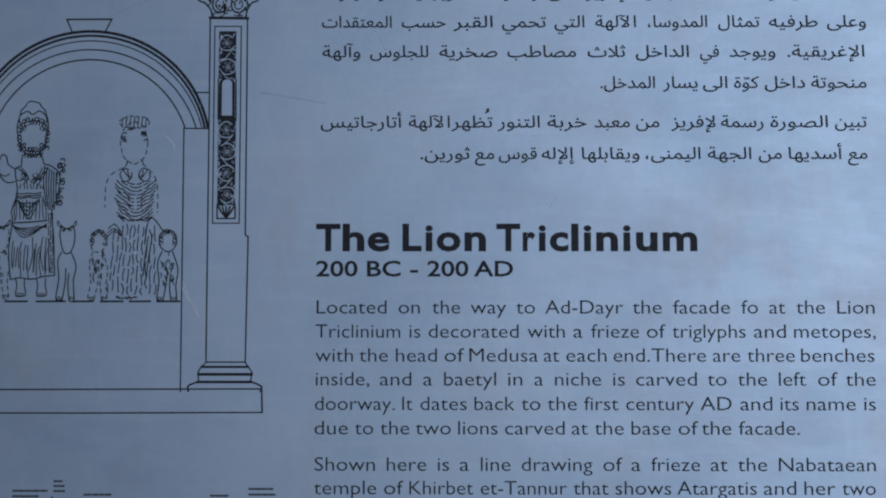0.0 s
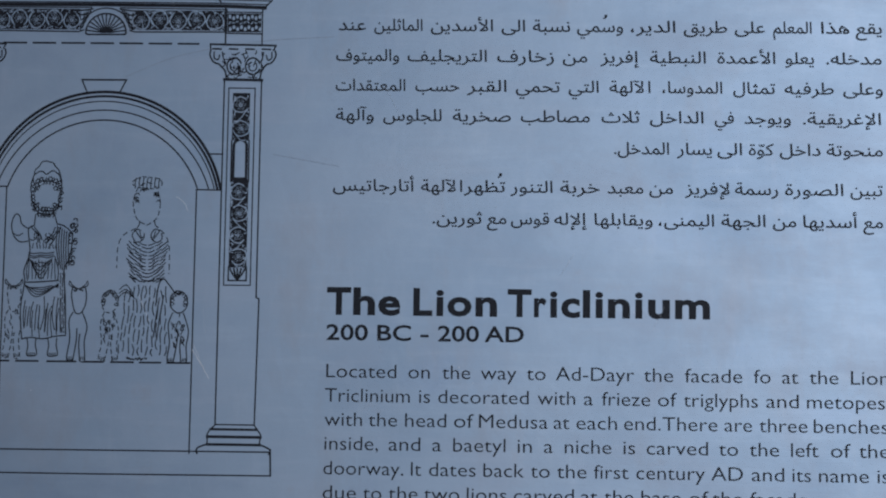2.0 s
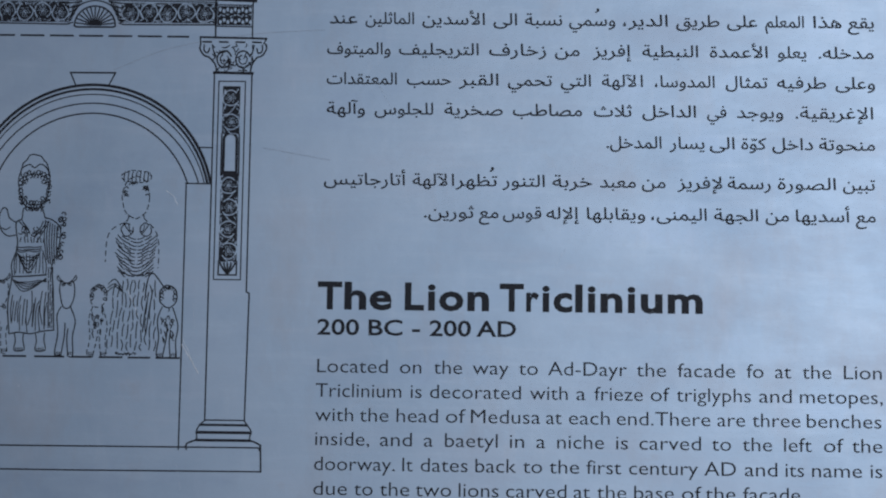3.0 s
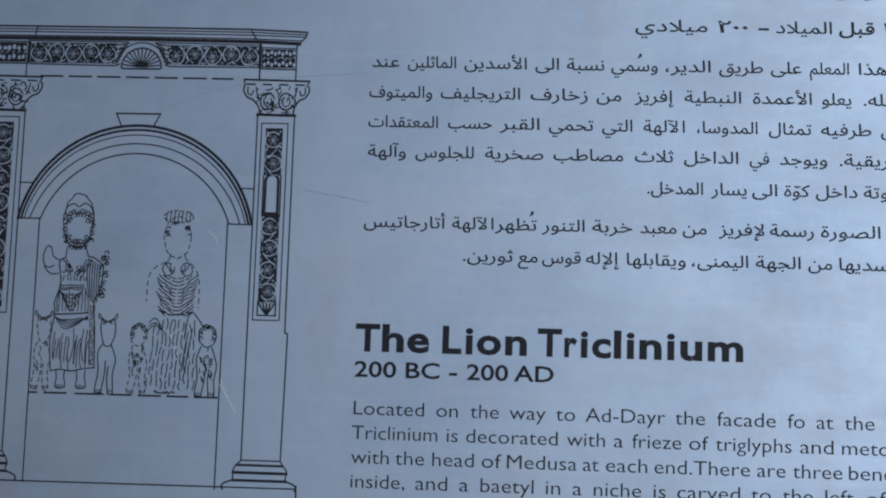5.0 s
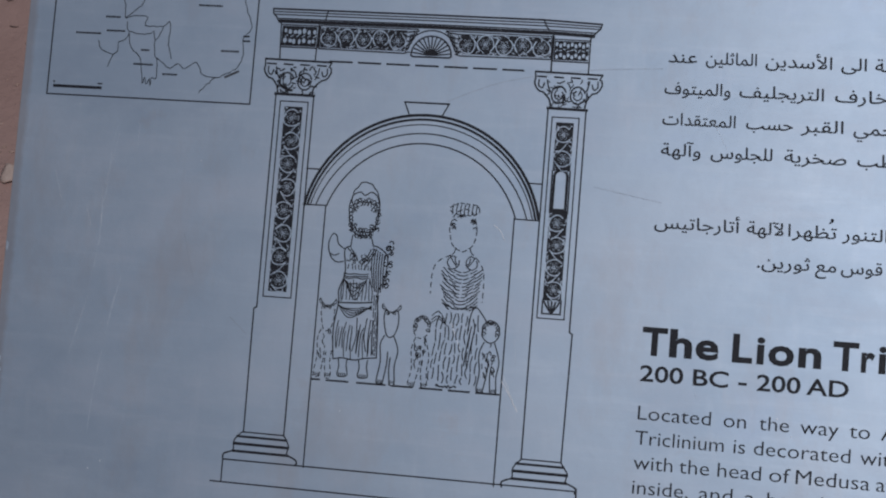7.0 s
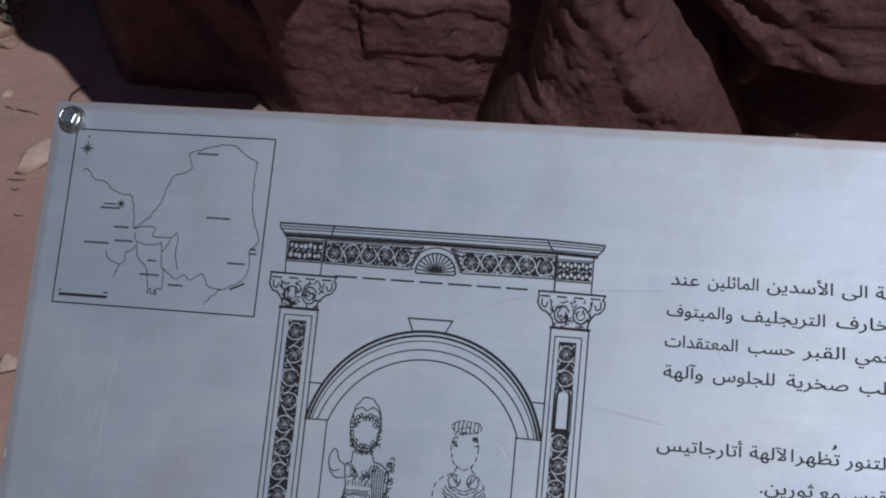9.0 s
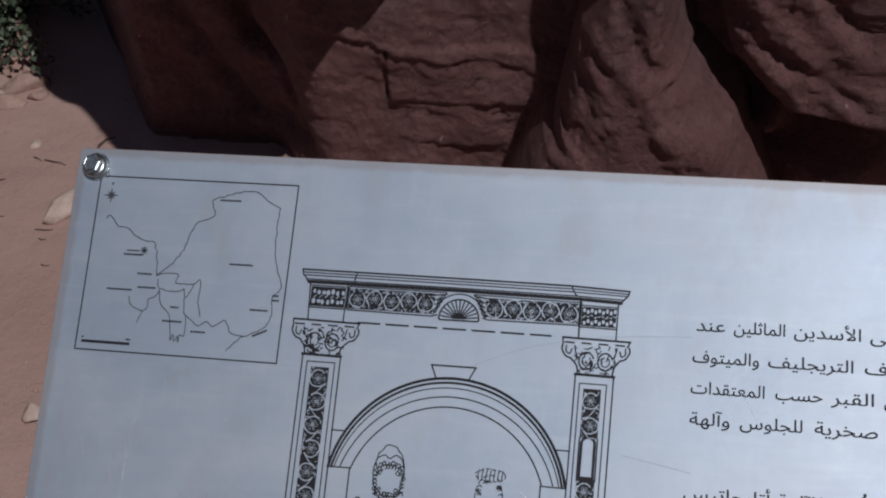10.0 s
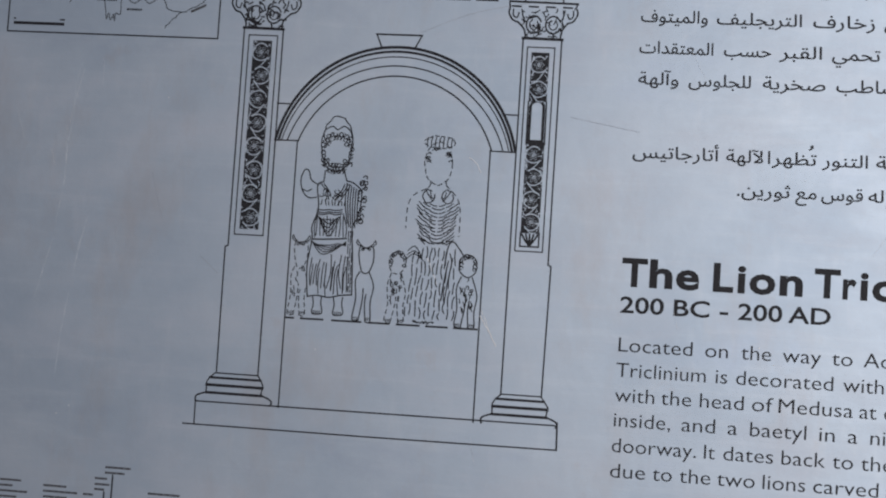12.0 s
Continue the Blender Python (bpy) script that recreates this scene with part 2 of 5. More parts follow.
def make_ground():
    xs, ys = axis_steps(-1.6, 1.6, 0.03, 900), axis_steps(-1.2, 2.4, 0.03, 900)
    verts = [(x, y, ground_height(x, y)) for y in ys for x in xs]
    w = len(xs)
    faces = [(j * w + i, j * w + i + 1, (j + 1) * w + i + 1, (j + 1) * w + i) for j in range(len(ys) - 1) for i in range(w - 1)]
    tagged(mesh_object("ground", verts, faces, SAND, smooth=True), "bare pinkish sand ground with fine grit", "ground", kind="structure")


make_ground()


# ---- the rock face behind the sign ----
def smoothstep(a, b, x):
    t = np.clip((x - a) / (b - a), 0, 1)
    return t * t * (3 - 2 * t)


def groove(x, z, pts, width):
    """How near (x, z) lies to a run of straight pieces: 1 on it, falling to 0."""
    best = np.full(np.shape(x), 9.0)
    for (xa, za), (xb, zb) in zip(pts, pts[1:]):
        dx, dz = xb - xa, zb - za
        t = np.clip(((x - xa) * dx + (z - za) * dz) / (dx * dx + dz * dz), 0, 1)
        d = np.hypot(x - xa - t * dx, z - za - t * dz)
        best = np.minimum(best, d)
    return np.exp(-(best / width) ** 2)


def step_along(x, z, xs, zs, width=0.0025):
    """1 above a line over x, 0 below it."""
    line = np.interp(x, xs, zs)
    return smoothstep(-width, width, z - line)


def roughen(x, y, z, coarse, fine, bed):
    """Moves the corners of a rock sheet to and fro: broad swells, grain, and thin level bedding."""
    out = []
    for px, py, pz in zip(x.ravel(), y.ravel(), z.ravel()):
        v = Vector((px, py * 0.6, pz))
        d = coarse * noise.fractal(v * 5.0, 0.9, 2.1, 4) + fine * noise.fractal(Vector((px * 16, py * 9, pz * 18)), 0.7, 2.2, 5)
        d += bed * abs(noise.noise(Vector((px * 9 + 3, py, pz * 52)))) + 0.35 * fine * noise.noise(v * 90)
        out.append((px, py + d, pz))
    return out


def sheet_faces(w, h, first=0):
    return [(first + j * w + i, first + j * w + i + 1, first + (j + 1) * w + i + 1, first + (j + 1) * w + i) for j in range(h - 1) for i in range(w - 1)]


def lobe_sheet(left, right, front, back, zs, count, crisp):
    """A boulder-like rib of the rock: a rounded bar between two edges that change with height."""
    th = np.linspace(0, math.pi, count)
    c, s = np.cos(th), np.abs(np.sin(th))
    u = -np.sign(c) * np.abs(c) ** crisp
    v = s ** crisp
    z = np.repeat(zs[:, None], count, 1)
    x = ((left + right) / 2)[:, None] + ((right - left) / 2)[:, None] * u[None, :]
    y = back - (back - front)[:, None] * v[None, :]
    return x, y, z, v


def make_cliff():
    xs = np.concatenate([np.arange(-2.4, -0.80, 0.08), np.arange(-0.80, 0.34, 0.0045), np.arange(0.34, 1.0, 0.012), np.arange(1.0, 7.0, 0.15)])
    zs = np.concatenate([np.arange(-0.06, 0.56, 0.0045), np.arange(0.56, 1.7, 0.03), np.arange(1.7, 9.0, 0.15)])
    x, z = np.meshgrid(xs, zs)
    # the recessed face, bending away at its left
    y = 0.955 + 0.125 * smoothstep(-0.09, -0.25, x) + 0.12 * np.clip(-0.25 - x, 0, 9)
    # an unseen overhang added above, shaped so that its shadow covers the foot
    hang = 0.955 - np.interp(x, [-0.45, -0.333, -0.193, -0.13, 0.1, 0.3], [0.69, 0.655, 0.66, 0.61, 0.57, 0.55])
    shade_brow = hang * smoothstep(0.44, 0.80, z) * smoothstep(3.2, 2.2, z) * smoothstep(0.13, 0.05, x + 0.025 * np.sin(z * 29) + 0.018 * np.sin(z * 71 + 1))
    y = y - shade_brow
    # the left flank
    ridge = np.interp(z, [0, 0.2, 0.5, 0.8, 1.0, 2.4, 9.0], [-0.37, -0.355, -0.37, -0.439, -0.41, 0.0, 1.3])
    flank = 0.955 + 1.6 * (ridge - x)
    gap = y - flank
    y = (y + flank + np.sqrt(gap * gap + 0.0003)) / 2
    # slanting folds in the shaded flank, and a hollow at the foot
    shade = smoothstep(-0.10, -0.18, x)
    y = y + 0.030 * shade * groove(x, z, [(-0.33, 0.50), (-0.273, 0.365), (-0.249, 0.236), (-0.187, 0.186), (-0.149, 0.09)], 0.016)
    y = y + 0.025 * shade * groove(x, z, [(-0.40, 0.36), (-0.33, 0.20), (-0.27, 0.08)], 0.020)
    y = y + 0.03 * np.exp(-((x + 0.19) / 0.045) ** 2 - ((z - 0.085) / 0.03) ** 2)
    y = y - 0.006 * shade * np.sin((x + 0.55 * z) * 34 + 2 * np.sin(z * 9))
    # broken beds in the recessed face: blocks that stand a few millimetres forward of one another
    face = smoothstep(-0.19, -0.13, x) * smoothstep(0.33, 0.30, x)
    wob = 0.005 * np.sin(x * 23 + 4 * z) + 0.0022 * np.sin(x * 41 + 3 * np.sin(x * 17)) + 0.0012 * np.sin(x * 173 + 1)
    beds = 0.011 * step_along(x, z + wob, [-0.15, -0.06, 0.0, 0.013, 0.016], [0.345, 0.325, 0.312, 0.315, 0.60])
    beds += 0.006 * step_along(x, z + wob, [0.016, 0.045, 0.10, 0.14, 0.22], [0.302, 0.296, 0.285, 0.292, 0.275]) * smoothstep(0.010, 0.016, x)
    beds += 0.007 * smoothstep(0.005, 0.012, x + 0.05 * (z - 0.26) + wob) * smoothstep(0.208, 0.214, z) * smoothstep(0.312, 0.306, z)
    beds += 0.005 * (0.5 + 0.5 * np.sin(x * 31)) * step_along(x, z + wob, [-0.10, -0.02, 0.02, 0.09, 0.14, 0.22], [0.222, 0.214, 0.205, 0.192, 0.178, 0.186])
    beds += 0.008 * (0.55 + 0.45 * np.sin(x * 24 - 1)) * step_along(x, z + 0.7 * wob, [-0.08, -0.03, 0.05, 0.12, 0.2, 0.22], [0.165, 0.150, 0.138, 0.128, 0.133, 0.135])
    beds -= 0.006 * step_along(x, z + 0.3 * wob, [0.06, 0.075, 0.14, 0.155], [0.40, 0.348, 0.344, 0.30], 0.0015) * smoothstep(0.06, 0.075, x) * smoothstep(0.16, 0.14, x)
    beds -= 0.014 * step_along(x, z + wob, [-0.2, -0.05, 0.06, 0.22], [0.445, 0.408, 0.400, 0.405])
    y = y - 0.8 * face * beds
    y = y + 0.010 * face * groove(x, z, [(0.012, 0.30), (0.004, 0.262), (0.001, 0.213)], 0.0030)
    y = y + 0.005 * face * groove(x, z, [(0.128, 0.238), (0.141, 0.256)], 0.0022)
    y = y + 0.005 * face * (groove(x, z, [(0.165, 0.214), (0.176, 0.212)], 0.0024) + groove(x, z, [(0.155, 0.19), (0.172, 0.196), (0.18, 0.187)], 0.0022))
    # two low humps far back between the ribs
    y = y - 0.09 * np.exp(-((x - 0.635) / 0.06) ** 2 - ((z - 0.15) / 0.055) ** 2)
    y = y - 0.085 * np.exp(-((x - 0.548) / 0.024) ** 2 - ((z - 0.245) / 0.03) ** 2)
    verts = roughen(x, y, z, 0.010, 0.0048, 0.0012)
    w = len(xs)
    faces = sheet_faces(w, len(zs))
    # crown of the rock, closing it towards the back
    n0, top = len(verts), (len(zs) - 1) * w
    verts += [(verts[top + i][0], 14.0, 8.6) for i in range(w)]
    faces += [(top + i, top + i + 1, n0 + i + 1, n0 + i) for i in range(w - 1)]

    # the tall rib, with a spur at its foot
    lz = np.concatenate([np.arange(-0.04, 0.60, 0.0042), np.arange(0.60, 1.62, 0.03)])
    left = np.interp(lz, [0, 0.208, 0.255, 0.262, 0.315, 0.361, 0.439, 0.497, 0.55, 0.84, 1.6], [0.13, 0.219, 0.244, 0.258, 0.271, 0.281, 0.302, 0.335, 0.362, 0.372, 0.45])
    right = np.interp(lz, [0, 0.213, 0.29, 0.33, 0.352, 0.372, 0.384, 0.40, 0.43, 0.514, 0.84, 1.6], [0.59, 0.538, 0.510, 0.474, 0.460, 0.440, 0.447, 0.438, 0.430, 0.430, 0.46, 0.53])
    front = np.interp(lz, [0, 0.2, 0.5, 0.9, 1.6], [0.755, 0.765, 0.765, 0.775, 0.97])
    x, y, z, v = lobe_sheet(left, right, front, 1.02, lz, 150, 0.5)
    spur = step_along(x, z, [0.20, 0.268, 0.285, 0.315, 0.345, 0.38, 0.42], [0.36, 0.318, 0.287, 0.266, 0.235, 0.215, 0.17], 0.003)
    y = y + v * (0.016 * spur * smoothstep(0.42, 0.30, x) - 0.016)
    y = y + 0.011 * v * groove(x, z, [(0.352, 0.56), (0.362, 0.505), (0.381, 0.44), (0.412, 0.395), (0.428, 0.345), (0.47, 0.33)], 0.011)
    y = y + 0.006 * v * groove(x, z, [(0.318, 0.47), (0.312, 0.40), (0.322, 0.33), (0.30, 0.30)], 0.008)
    y = y + 0.005 * v * groove(x, z, [(0.33, 0.42), (0.36, 0.375), (0.40, 0.31), (0.43, 0.255), (0.46, 0.21)], 0.010)
    y = y + 0.004 * v * groove(x, z, [(0.40, 0.50), (0.425, 0.44), (0.435, 0.40)], 0.008)
    y = y - 0.010 * v * np.exp(-((x - 0.46) / 0.035) ** 2 - ((z - 0.30) / 0.03) ** 2)
    y = y + 0.0018 * v * np.sin((x * 1.0 + z * 0.62) * 110 + 2 * np.sin(z * 30))
    n0 = len(verts)
    verts += roughen(x, y, z, 0.010, 0.0065, 0.0)
    faces += sheet_faces(150, len(lz), n0)

    # the second rib, which hangs over the humps
    left = np.interp(lz, [0, 0.25, 0.345, 0.375, 0.515, 0.84, 1.6], [0.555, 0.535, 0.505, 0.482, 0.456, 0.48, 0.55])
    right = left + 0.42
    front = np.interp(lz, [0, 0.9, 1.6], [0.80, 0.80, 0.97])
    x, y, z, v = lobe_sheet(left, right, front, 1.02, lz, 150, 0.52)
    low = np.interp(x, [0.47, 0.52, 0.57, 0.69, 0.9], [0.40, 0.350, 0.312, 0.300, 0.29])
    y = y + 0.26 * smoothstep(0.008, -0.05, z - low)
    y = y + 0.014 * v * groove(x, z, [(0.58, 0.53), (0.615, 0.47), (0.66, 0.43), (0.70, 0.38)], 0.012)
    y = y + 0.010 * v * groove(x, z, [(0.50, 0.45), (0.54, 0.405), (0.60, 0.375), (0.66, 0.33)], 0.012)
    y = y + 0.003 * v * np.sin((x * 0.7 + z) * 75 + 2.2 * np.sin(x * 22))
    n0 = len(verts)
    verts += roughen(x, y, z, 0.012, 0.008, 0.0)
    faces += sheet_faces(150, len(lz), n0)

    # a third rib further along, unseen, added so that its shade falls on the second
    left = np.interp(lz, [0, 0.42, 0.57, 0.674, 0.9, 1.6], [1.0, 0.86, 0.755, 0.69, 0.62, 0.70])
    x, y, z, v = lobe_sheet(left[::3], left[::3] + 0.6, np.interp(lz[::3], [0, 1.0, 1.6], [0.72, 0.72, 0.97]), 1.02, lz[::3], 60, 0.6)
    n0 = len(verts)
    verts += roughen(x, y, z, 0.014, 0.008, 0.0)
    faces += sheet_faces(60, len(lz[::3]), n0)
    ob = mesh_object("rock_face", verts, faces, ROCK, smooth=True)
    tagged(ob, "dark red-brown sandstone rock face, weathered into lobes", "rock", kind="structure")


make_cliff()


def make_sky_block_wall():
    """Plain unseen wall added behind and beside the viewer, to block low sky light."""
    count, rows = 90, 14
    verts = []
    for j in range(rows):
        for i in range(count):
            a = radians(168 + 190 * i / (count - 1))
            p = Vector((math.cos(a), math.sin(a), 0.0))
            r = 6.6 + 0.5 * noise.fractal(p * 3 + Vector((0, 0, j * 0.25)), 0.9, 2.1, 4) + 0.05 * j
            verts.append((p.x * r, p.y * r, -0.1 + j * 0.40 * (1 + 0.12 * noise.noise(p * 2.5))))
    tagged(mesh_object("sky_block_wall", verts, sheet_faces(count, rows), ROCK, smooth=True), "unseen red-brown sandstone wall added to block low sky light", "rock", kind="structure")


make_sky_block_wall()


# ---- the information sign ----
TILT, LEVEL = 35.0, 0.65
sign = tagged(new("information_sign"), "scuffed aluminium information panel with black print, sloping on posts", "sign")
sign.location = (0.46, -0.10, 0.0)
PANEL = pose(-0.46, 0.10, LEVEL, TILT, 0, 0)  # map corner is the panel's origin, y runs up the slope
MM = 0.001


def on_panel(ob):
    ob.matrix_basis = PANEL
    return ob


def rounded_sheet(x0, y0, x1, y1, z0, z1, r, n=5):
    bm = bmesh.new()
    ring = []
    for cx, cy, a in ((x1 - r, y1 - r, 0), (x0 + r, y1 - r, 90), (x0 + r, y0 + r, 180), (x1 - r, y0 + r, 270)):
        for k in range(n + 1):
            t = radians(a + 90 * k / n)
            ring.append((cx + r * math.cos(t), cy + r * math.sin(t)))
    top = [bm.verts.new((x, y, z1)) for x, y in ring]
    low = [bm.verts.new((x, y, z0)) for x, y in ring]
    bm.faces.new(top)
    bm.faces.new(list(reversed(low)))
    for i in range(len(ring)):
        j = (i + 1) % len(ring)
        bm.faces.new((low[i], low[j], top[j], top[i]))
    return bm


def bevelled_box(x0, y0, z0, x1, y1, z1, r):
    bm = bmesh.new()
    bmesh.ops.create_cube(bm, size=1)
    for v in bm.verts:
        v.co = ((x0 + x1) / 2 + v.co.x * (x1 - x0), (y0 + y1) / 2 + v.co.y * (y1 - y0), (z0 + z1) / 2 + v.co.z * (z1 - z0))
    bmesh.ops.bevel(bm, geom=bm.edges[:], offset=r, segments=2, affect="EDGES")
    return bm


sheet = on_panel(part("sheet", rounded_sheet(LEFT, LOW, RIGHT, TOP, -0.003, 0.0, 0.004), ALU, sign, "scuffed dull aluminium sheet"))
on_panel(part("sheet_edge", rounded_sheet(LEFT - 0.0006, LOW - 0.0006, RIGHT + 0.0006, TOP + 0.0006, -0.0028, -0.0006, 0.0045), EDGE, sign, "dirty cut edge of the sheet"))
for bx in (0.10, 0.76):
    on_panel(part("backing_rail", bevelled_box(bx, LOW + 0.05, -0.034, bx + 0.04, TOP - 0.04, -0.0032, 0.003), STEEL, sign, "brown painted steel rail"))
for bx in (0.12, 0.78):
    ptop = LEVEL - 0.16 * math.sin(radians(TILT)) - 0.03
    py = -0.16 * math.cos(radians(TILT)) + 0.10
    part("post", bevelled_box(bx - 0.03 - 0.46, py - 0.03, -0.05, bx + 0.03 - 0.46, py + 0.03, ptop, 0.004), STEEL, sign, "brown painted steel post")


# fixing bolt
def ring_profile(rings, n=28, cap=True):
    bm = bmesh.new()
    rows = []
    for r, h in rings:
        rows.append([bm.verts.new((r * math.cos(2 * math.pi * k / n), r * math.sin(2 * math.pi * k / n), h)) for k in range(n)])
    for a, b in zip(rows, rows[1:]):
        for k in range(n):
            bm.faces.new((a[k], a[(k + 1) % n], b[(k + 1) % n], b[k]))
    if cap:
        bm.faces.new(rows[-1])
    return bm


bolt = part("bolt", ring_profile([(0.0075, 0.0016), (0.0102, 0.0016), (0.0108, 0.003), (0.0098, 0.0052), (0.0086, 0.0058), (0.0084, 0.0060)]), ZINC, sign, "shiny zinc-plated hexagon bolt", True)
bolt.matrix_basis = PANEL @ pose(-0.0055, 0.1528, 0, 0, 0, 12)
part("washer", ring_profile([(0.0060, 0.0001), (0.0118, 0.0001), (0.0120, 0.0008), (0.0118, 0.0017), (0.0060, 0.0018)], cap=False), ZINC, bolt, "zinc washer")
part("hexagon_head", ring_profile([(0.0083, 0.0058), (0.0083, 0.0105), (0.0078, 0.0116), (0.0066, 0.0121), (0.0060, 0.0119)], n=6), ZINC, bolt, "faceted bolt head")


# ---- print on the panel: strokes laid a hair above the sheet ----
class Print:
    """Collects flat strokes and filled shapes, in millimetres on the panel."""

    def __init__(self, lift=0.25):
        self.verts, self.faces, self.lift, self.dark = [], [], lift, lift < 0.3

    def line(self, pts, w=0.6, closed=False):
        w = w * 1.26 + 0.16 if self.dark else w * 1.05
        pts = [Vector((p[0], p[1])) for p in pts]
        n = len(pts)
        self.lift += 0.002
        base = len(self.verts)
        for i, p in enumerate(pts):
            a = pts[i - 1] if (i or closed) else p
            b = pts[(i + 1) % n] if (i < n - 1 or closed) else p
            d1, d2 = (p - a), (b - p)
            d1 = d1.normalized() if d1.length > 1e-9 else d2.normalized()
            d2 = d2.normalized() if d2.length > 1e-9 else d1
            t = d1 + d2
            t = t.normalized() if t.length > 1e-6 else d1
            nrm = Vector((-t.y, t.x))
            k = min(2.0, 1 / max(0.4, nrm.dot(Vector((-d1.y, d1.x)))))
            cap = 0 if closed or 0 < i < n - 1 else (-w / 3 if i == 0 else w / 3)
            for s in (1, -1):
                q = p + t * cap + nrm * (s * k * w / 2)
                self.verts.append((q.x * MM, q.y * MM, self.lift * MM))
        for i in range(n if closed else n - 1):
            j = (i + 1) % n
            self.faces.append((base + 2 * i + 1, base + 2 * j + 1, base + 2 * j, base + 2 * i))
        return self

    def fill(self, pts):
        self.lift += 0.002
        base = len(self.verts)
        self.verts += [(x * MM, y * MM, self.lift * MM) for x, y in pts]
        area = sum(pts[i - 1][0] * pts[i][1] - pts[i][0] * pts[i - 1][1] for i in range(len(pts)))
        idx = list(range(base, base + len(pts)))
        self.faces.append(tuple(idx if area > 0 else reversed(idx)))
        return self

    def box(self, x0, y0, x1, y1, w=0.6):
        return self.line([(x0, y0), (x1, y0), (x1, y1), (x0, y1)], w, True)

    def block(self, x0, y0, x1, y1):
        return self.fill([(x0, y0), (x1, y0), (x1, y1), (x0, y1)])

    def dashes(self, pts, w=0.6, on=4.0, off=2.0, start=0.0):
        at = -start
        run = []
        for a, b in zip(pts, pts[1:]):
            a, b = Vector(a), Vector(b)
            length = (b - a).length
            steps = max(1, int(length / 0.4))
            for k in range(steps):
                p = a.lerp(b, k / steps)
                if (at % (on + off)) < on:
                    run.append((p.x, p.y))
                else:
                    if len(run) > 1:
                        self.line(run[::3] + [run[-1]] if len(run) > 4 else run, w)
                    run = []
                at += length / steps
        if len(run) > 1:
            self.line(run, w)
        return self

    def done(self, name, mat, parent, label=""):
        ob = mesh_object(name, self.verts, self.faces, mat, parent, label)
        if parent is sign:
            on_panel(ob)
        return ob


def oval(cx, cy, a, b, n=24, t0=0.0, t1=360.0):
    return [(cx + a * math.cos(radians(t0 + (t1 - t0) * k / n)), cy + b * math.sin(radians(t0 + (t1 - t0) * k / n))) for k in range(n + 1)]


def curve(pts, n=6):
    out = []
    for i in range(len(pts) - 1):
        p0, p1, p2, p3 = (Vector(pts[max(0, min(len(pts) - 1, j))]) for j in (i - 1, i, i + 1, i + 2))
        for k in range(n):
            t = k / n
            q = 0.5 * ((2 * p1) + (p2 - p0) * t + (2 * p0 - 5 * p1 + 4 * p2 - p3) * t * t + (3 * p1 - p0 - 3 * p2 + p3) * t ** 3)
            out.append((q.x, q.y))
    out.append(tuple(pts[-1]))
    return out


def shaky(pts, amount, seed):
    rng = random.Random(seed)
    out = []
    for a, b in zip(pts, pts[1:]):
        n = max(1, int(math.dist(a, b) / 2.2))
        for k in range(n):
            t = k / n
            j = amount if 0 < k else amount * 0.3
            out.append((a[0] + (b[0] - a[0]) * t + rng.uniform(-j, j), a[1] + (b[1] - a[1]) * t + rng.uniform(-j, j)))
    return out + [pts[-1]]


